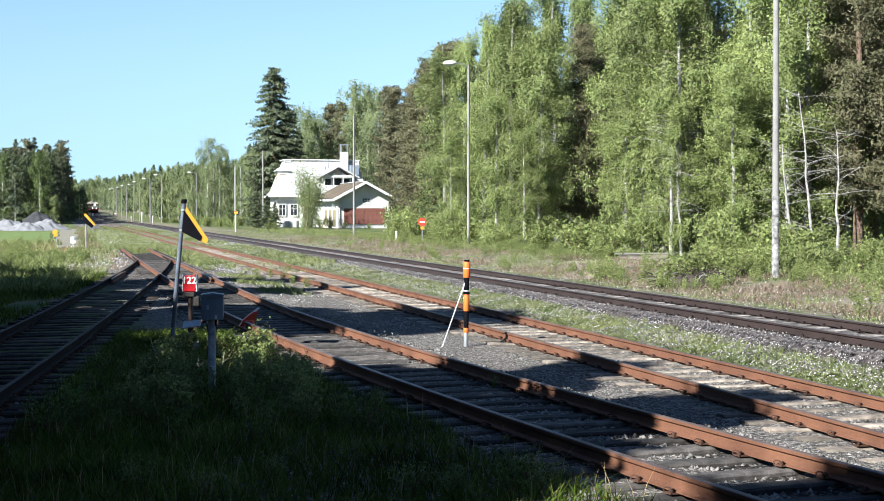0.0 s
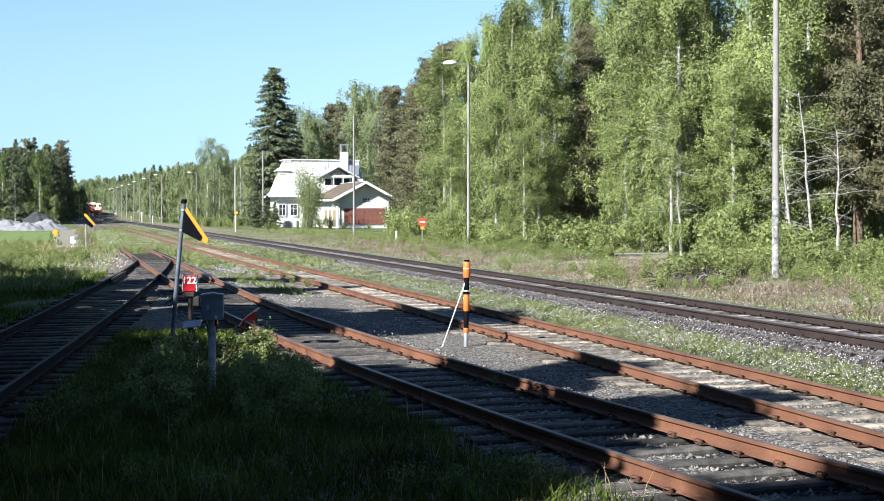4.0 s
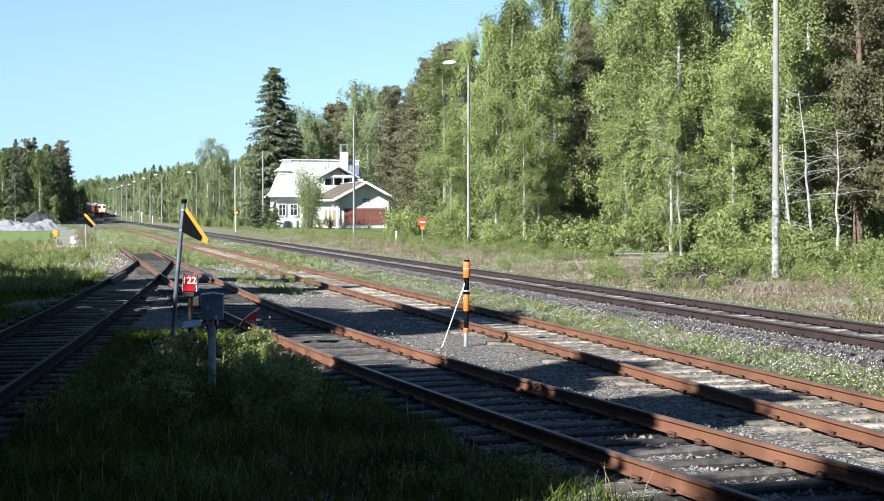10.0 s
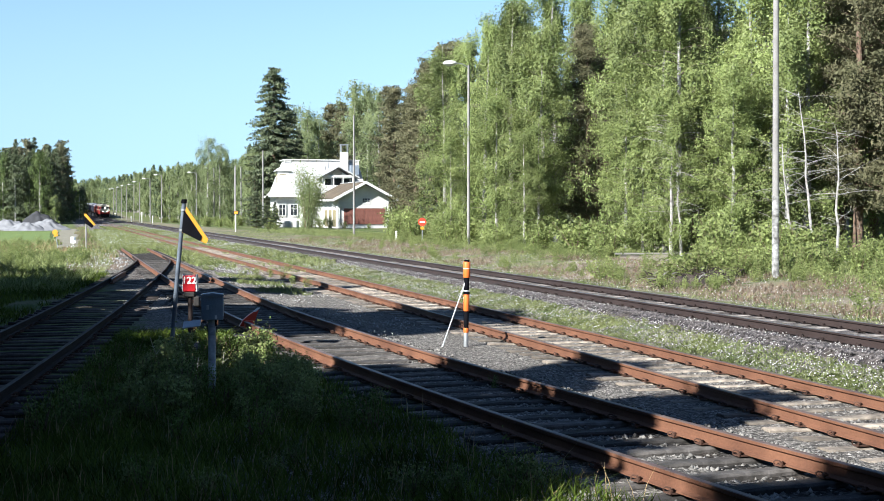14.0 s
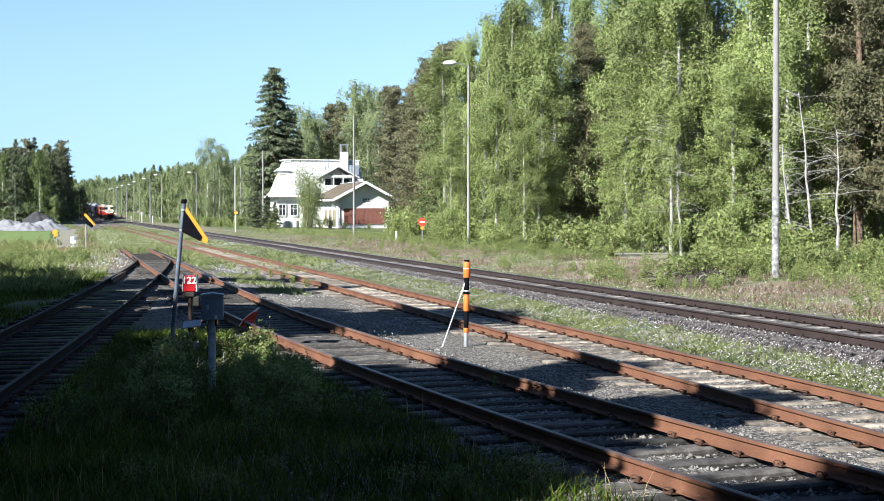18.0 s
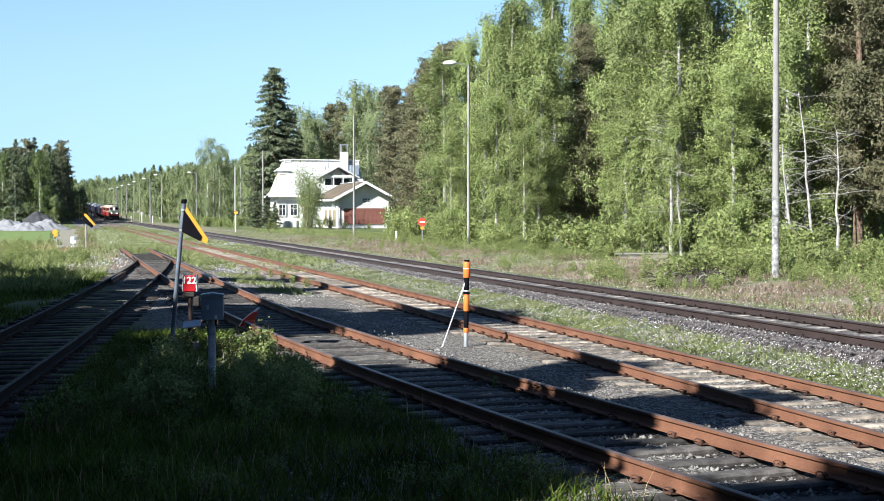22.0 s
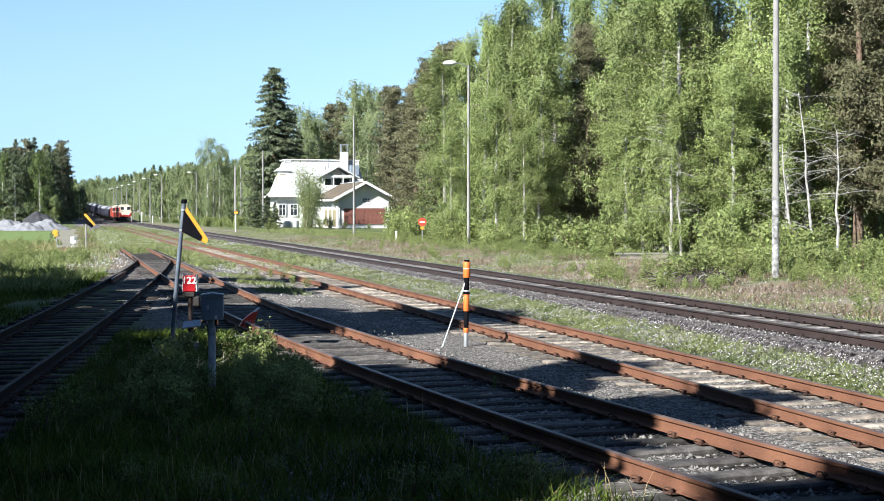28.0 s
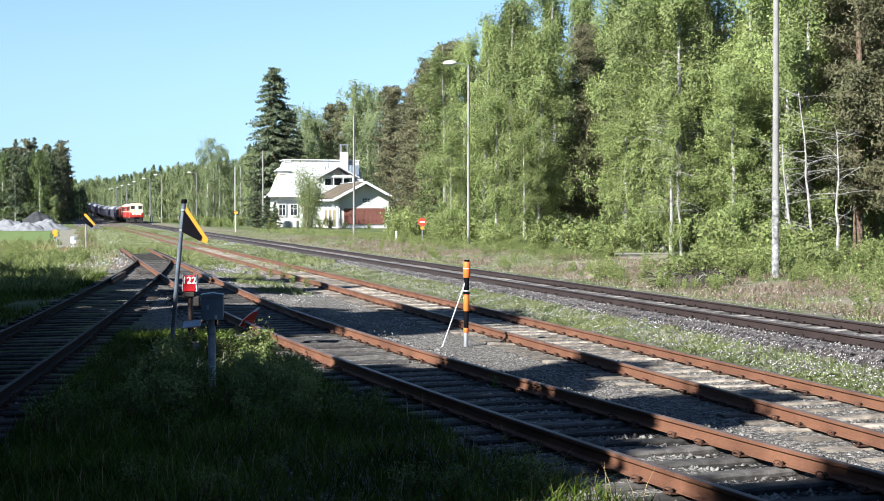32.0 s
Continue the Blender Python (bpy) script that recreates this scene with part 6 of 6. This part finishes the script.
for px, py, s in ((1515 - 600, 868, 0.9), (895, 885, 0.7), (740, 885, 0.6), (250, 870, 0.7), (525, 830, 0.6), (460, 610, 1.0), (480, 640, 0.9), (668, 725, 0.6), (812, 884, 0.6), (875, 690, 0.4), (240, 660, 0.8)):
    y = 2296 * 2.5 / (py + 25 * s - 379.5)
    swaying.append(sow(w_rs.choice(WEEDS), at_px(px, y), y, s))
for i in range(70):
    y = w_rs.uniform(14.6, 19.5)
    px = w_rs.uniform(215, 560)
    x = at_px(px, y)
    if float(track_x(0, y)) + 1.7 < x < float(track_x(1, y)) - 1.6 and not (325 < px < 425 and y < 17.8):
        swaying.append(sow(w_rs.choice(TALL_WEEDS), x, y, w_rs.uniform(0.35, 0.72)))
for px, py, s in ((458, 640, 0.85), (478, 655, 0.75), (440, 665, 0.6), (300, 655, 0.8), (262, 690, 0.75), (325, 640, 0.8), (285, 672, 0.85), (420, 690, 0.55), (240, 700, 0.6), (345, 700, 0.4)):
    y = 2296 * 2.5 / (py + 20 - 379.5)
    swaying.append(sow(TALL_WEEDS[0], at_px(px, y), y, s))


def weed_bed(label, spots):
    """Low weeds too many to count, joined."""
    t = thing("low_weeds", label, "weeds", kind="stuff")
    leaves, stems = [], []
    for x, y, s, a, k in spots:
        stem, leaf = (o.data for o in sorted(HERBS[k].children, key=lambda o: o.name.startswith("foliage")))
        c, d, z = math.cos(a), math.sin(a), float(ground_z(x, y))
        co = np.empty(len(leaf.vertices) * 3, np.float32)
        leaf.vertices.foreach_get("co", co)
        q = co.reshape(-1, 3, 3)
        leaves.append(np.stack([x + s * (q[..., 0] * c - q[..., 1] * d), y + s * (q[..., 0] * d + q[..., 1] * c), z + s * q[..., 2]], -1))
    tagged(part("foliage", quads("foliage", np.concatenate(leaves), BUSH_LEAF), t), kind="stuff")


beds = [[], []]
for i in range(170):
    y = w_rs.uniform(48, 100)
    x = float(track_x(0, y)) - w_rs.uniform(3.0, 15)
    if x < float(track_x(1, y)) - 3 and not (y > 76 and 84 < 784 + 2296 * x / y < 154):
        beds[0].append((x, y, w_rs.uniform(0.8, 1.8), w_rs.uniform(0, 6), i % 3))
for i in range(260):
    y = w_rs.uniform(24, 100)
    x = float(track_x(3, y)) + (w_rs.uniform(6.5, 12) if i % 4 else w_rs.uniform(3.5, 8))
    px = 784 + 2296 * x / y
    if not (1085 < px < 1240 and y > 41) and not (1355 < px < 1395):
        beds[1].append((x, y, w_rs.uniform(0.4, 1.2), w_rs.uniform(0, 6), i % 3))
for i in range(60):
    px, y = w_rs.uniform(960, 1180), w_rs.uniform(38, 52)
    x = at_px(px, y)
    if x > float(track_x(3, y)) + 3.5:
        beds[1].append((x, y, w_rs.uniform(0.3, 0.9), w_rs.uniform(0, 6), i % 3))
for i in range(26):
    px, y = w_rs.uniform(1085, 1240), w_rs.uniform(48, 61)
    beds[1].append((at_px(px, y), y, w_rs.uniform(0.2, 0.42), w_rs.uniform(0, 6), i % 3))
weed_bed("light green leafy weeds beside the siding", beds[0])
weed_bed("light green leafy weeds on the bank", beds[1])
for i in range(40):
    y = w_rs.uniform(16, 60)
    sow(w_rs.choice(HERBS), float(track_x(2, y)) + w_rs.uniform(1.6, 2.8), y, w_rs.uniform(0.15, 0.32))
for px, py in ((430, 490), (455, 485), (480, 488), (500, 492), (520, 500), (545, 505), (510, 478)):
    y = 2296 * 2.45 / (py - 379.5)
    sow(w_rs.choice(HERBS), at_px(px, y), y, 0.7)
# light-leaved weeds stand for sunlit sprigs in the shaded grass
for px, py, s in ((355, 880, 0.55), (495, 850, 0.5), (725, 884, 0.6), (800, 886, 0.5), (228, 872, 0.5), (940, 876, 0.7), (965, 880, 0.6), (670, 720, 0.5), (520, 700, 0.4)):
    y = 2296 * 2.5 / (py + 20 * s - 379.5)
    sow(w_rs.choice(HERBS), at_px(px, y), y, s)
for px, py, h, lean in ((290, 690, 0.72, -0.28), (318, 690, 0.45, 0.1), (372, 680, 0.5, -0.05), (392, 676, 0.42, 0.08), (345, 684, 0.4, 0.12)):
    y = 2296 * 2.45 / (py - 379.5)
    m = Mesh().rod([(0, 0, -0.03), (lean * h * 0.35, 0, h * 0.5), (lean * h, 0.02, h)], [0.006, 0.005, 0.003], 6)
    m.rod([(lean * h * 0.6, 0, h * 0.66), (lean * h * 0.6 + 0.08, 0, h * 0.8)], [0.003, 0.002], 5)
    thing("dead_stalk", "pale dead weed stalk standing in dark grass", "stalk", pose(at_px(px, y), y, float(ground_z(at_px(px, y), y))), "dead stalks in the grass", m.data("dead_stalk", DEAD, True))
for p in WEEDS + HERBS + TALL_WEEDS:
    for o in (*p.children_recursive, p):
        bpy.data.objects.remove(o)


# ---- the train ----
def bogie(parent, y, axles, r=0.5):
    b = part("bogie", Mesh().box((0, 0, 0.62), (2.0, axles * 1.9 + 0.4, 0.35), bevel=0.05).data("bogie", UNDER), parent, at=pose(0, y, 0))
    for i in range(axles):
        for s in (-0.78, 0.78):
            part("wheel", Mesh().rod([(s - 0.06, 0, r), (s + 0.06, 0, r)], r, 18).data("wheel", UNDER), b, at=pose(0, (i - (axles - 1) / 2) * 1.9, 0))
    return b


def locomotive(name, label):
    """Front at local y = 0, the body running back along +y."""
    t = thing(name, label, "locomotive", group="locomotives of the train")
    L, W = 18.5, 3.1
    h = W / 2
    part("underframe", Mesh().box((0, L / 2, 1.15), (2.9, L - 0.4, 0.45), bevel=0.03).data("underframe", UNDER), t)
    lower = [(-h, 1.2), (h, 1.2), (h, 2.65), (-h, 2.65)]
    upper = [(-h, 2.65), (h, 2.65), (h, 3.75), (h * 0.86, 4.25), (h * 0.45, 4.5), (-h * 0.45, 4.5), (-h * 0.86, 4.25), (-h, 3.75)]
    part("lower_body", Mesh().prism(lower, 0.25, L - 0.25).data("lower_body", LOCO_RED), t, "red lower body")
    part("upper_body", Mesh().prism(upper, 0.75, L - 0.6).data("upper_body", LOCO_RED), t, "red upper body sides")
    part("roof", Mesh().prism([(h, 3.78), (h * 0.88, 4.28), (h * 0.46, 4.55), (-h * 0.46, 4.55), (-h * 0.88, 4.28), (-h, 3.78)], 0.7, L - 0.5).data("roof", LOCO_CREAM), t, "cream roof")
    part("waist_band", Mesh().prism([(-h - 0.02, 2.45), (h + 0.02, 2.45), (h + 0.02, 2.75), (-h - 0.02, 2.75)], 0.22, L - 0.22).data("waist_band", LOCO_CREAM), t, "cream waist band")
    nose = Mesh().box((0, 0.15, 1.95), (W - 0.1, 0.5, 1.4), bevel=0.12)
    part("nose", nose.data("nose", LOCO_RED, True), t, "red nose")
    part("chevron", Mesh().prism([(-1.5, 2.75), (1.5, 2.75), (1.5, 2.4), (0, 1.7), (-1.5, 2.4)], -0.13, -0.09).data("chevron", LOCO_CREAM), t, "cream chevron on the nose")
    part("cab_front", Mesh().prism([(-1.45, 2.7), (1.45, 2.7), (1.3, 4.1), (0.7, 4.4), (-0.7, 4.4), (-1.3, 4.1)], 0.35, 1.4).data("cab_front", LOCO_CREAM), t, "cream cab front")
    for s in (-1, 1):
        part("windscreen", Mesh().box((s * 0.82, 0.33, 3.5), (0.85, 0.06, 0.7), bevel=0.02).data("windscreen", GLASS), t)
        part("buffer", Mesh().rod([(s * 0.87, 0.1, 1.05), (s * 0.87, -0.5, 1.05), (s * 0.87, -0.52, 1.05)], [0.11, 0.11, 0.24], 14).data("buffer", UNDER), t)
        part("headlamp", Mesh().rod([(s * 0.8, -0.06, 2.05), (s * 0.8, -0.18, 2.05)], 0.13, 14).data("headlamp", LAMP_ON), t, "lit round headlamp")
        part("side_window", Mesh().box((s * (h + 0.005), 1.6, 3.3), (0.04, 0.9, 0.75)).data("side_window", GLASS), t)
        part("handrail", Mesh().rod([(s * (h + 0.05), 0.6, 1.3), (s * (h + 0.05), 0.6, 3.2)], 0.025, 6).data("handrail", LOCO_CREAM), t)
        for i in range(5):
            part("grille", Mesh().box((s * (h + 0.01), 4 + i * 2.4, 3.25), (0.04, 1.7, 0.8)).data("grille", UNDER), t)
    part("top_headlamp", Mesh().rod([(0, 0.4, 3.4), (0, 0.2, 3.4)], 0.2, 16).data("top_headlamp", LAMP_ON), t, "lit round top headlamp")
    part("snow_plough", Mesh().prism([(-1.4, 0.15), (1.4, 0.15), (1.45, 0.9), (-1.45, 0.9)], -0.05, 0.25).data("snow_plough", UNDER), t)
    part("exhaust", Mesh().box((0, L * 0.55, 4.65), (0.7, 1.4, 0.3), bevel=0.04).data("exhaust", UNDER), t)
    bogie(t, 3.6, 3), bogie(t, L - 3.6, 3)
    return t


def covered_wagon(name, body, top, label, ribs=True):
    t = thing(name, label, "goods wagon", group="goods wagons of the train")
    L, W = 13.6, 2.9
    h = W / 2
    part("underframe", Mesh().box((0, L / 2, 1.05), (2.7, L - 0.4, 0.3), bevel=0.02).data("underframe", UNDER), t)
    part("body", Mesh().box((0, L / 2, 2.25), (W, L - 0.6, 2.1), bevel=0.04).data("body", body), t)
    arc = [(h * math.cos(a), 3.25 + 0.9 * math.sin(a)) for a in np.linspace(0, math.pi, 11)]
    part("roof", Mesh().prism(arc, 0.25, L - 0.25).data("roof", top), t, "rounded roof")
    for i in range(8):
        for s in (-1, 1):
            part("rib", Mesh().box((s * (h + 0.03), 0.6 + (L - 1.2) * i / 7, 2.25), (0.08, 0.12, 2.1)).data("rib", body), t)
    for s in (-1, 1):
        part("door", Mesh().box((s * (h + 0.03), L / 2, 2.2), (0.05, 2.6, 1.9)).data("door", body), t)
        for y in (-0.02, L + 0.02):
            part("buffer", Mesh().rod([(s * 0.87, y, 1.05), (s * 0.87, y + (-0.25 if y < 1 else 0.25), 1.05)], [0.1, 0.2], 10).data("buffer", UNDER), t)
    bogie(t, 2.4, 2, 0.46), bogie(t, L - 2.4, 2, 0.46)
    return t


TRAIN = []
first = locomotive("locomotive", "red and cream diesel locomotive with lit headlamps")
TRAIN += [(first, 0.0), (copy_thing(first, Matrix()), 19.4)]
back = 39.0
kinds = [covered_wagon("goods_wagon", WAGON_RED, WAGON_RED, "red-brown covered goods wagon with a rounded roof"), 
         covered_wagon("goods_wagon", WAGON_DARK, WAGON_GREY, "blue-black goods wagon with a grey rounded roof"), covered_wagon("goods_wagon", WAGON_DARK, WAGON_DARK, "dark goods wagon with a rounded cover")]
order = [0, 1, 2, 1, 1, 2, 1, 2, 2, 1] + [2, 1, 1, 2] * 5
used = set()
for k in order:
    if k in used:
        TRAIN.append((copy_thing(kinds[k], Matrix()), back))
    else:
        used.add(k)
        TRAIN.append((kinds[k], back))
    back += 14.6


def on_line(s):
    """Pose on the main track, s metres ahead of the camera along y, front towards the camera."""
    x, z, a = track_at(3, s)
    climb = math.degrees(math.atan2(float(rise(s + 5)) - float(rise(s - 5)), 10.4))
    return pose(x, s, z, climb, 0, math.degrees(a))


def motions():
    """The train rolls in; weeds sway in the breeze."""
    for vehicle, behind in TRAIN:
        rows = []
        for i in range(17):
            t = 2.0 * i
            s = 532.5 - 6.85 * t + 0.117 * t * t - 0.0042 * t ** 3 + behind * 0.963
            rows.append((t, on_line(s)))
        walk(vehicle, rows)
    sway = random.Random(8)
    for weed in swaying:
        m = weed.matrix_basis.copy()
        loc, turn, size = m.decompose()
        phase, amount = sway.uniform(0, 6), sway.uniform(0.8, 2.4)
        walk(weed, [(t, Matrix.Translation(loc) @ pose(0, 0, 0, amount * math.sin(1.9 * t + phase), amount * 0.7 * math.sin(1.3 * t + 2 * phase), 0) @ turn.to_matrix().to_4x4()) for t in range(33)])


motions()
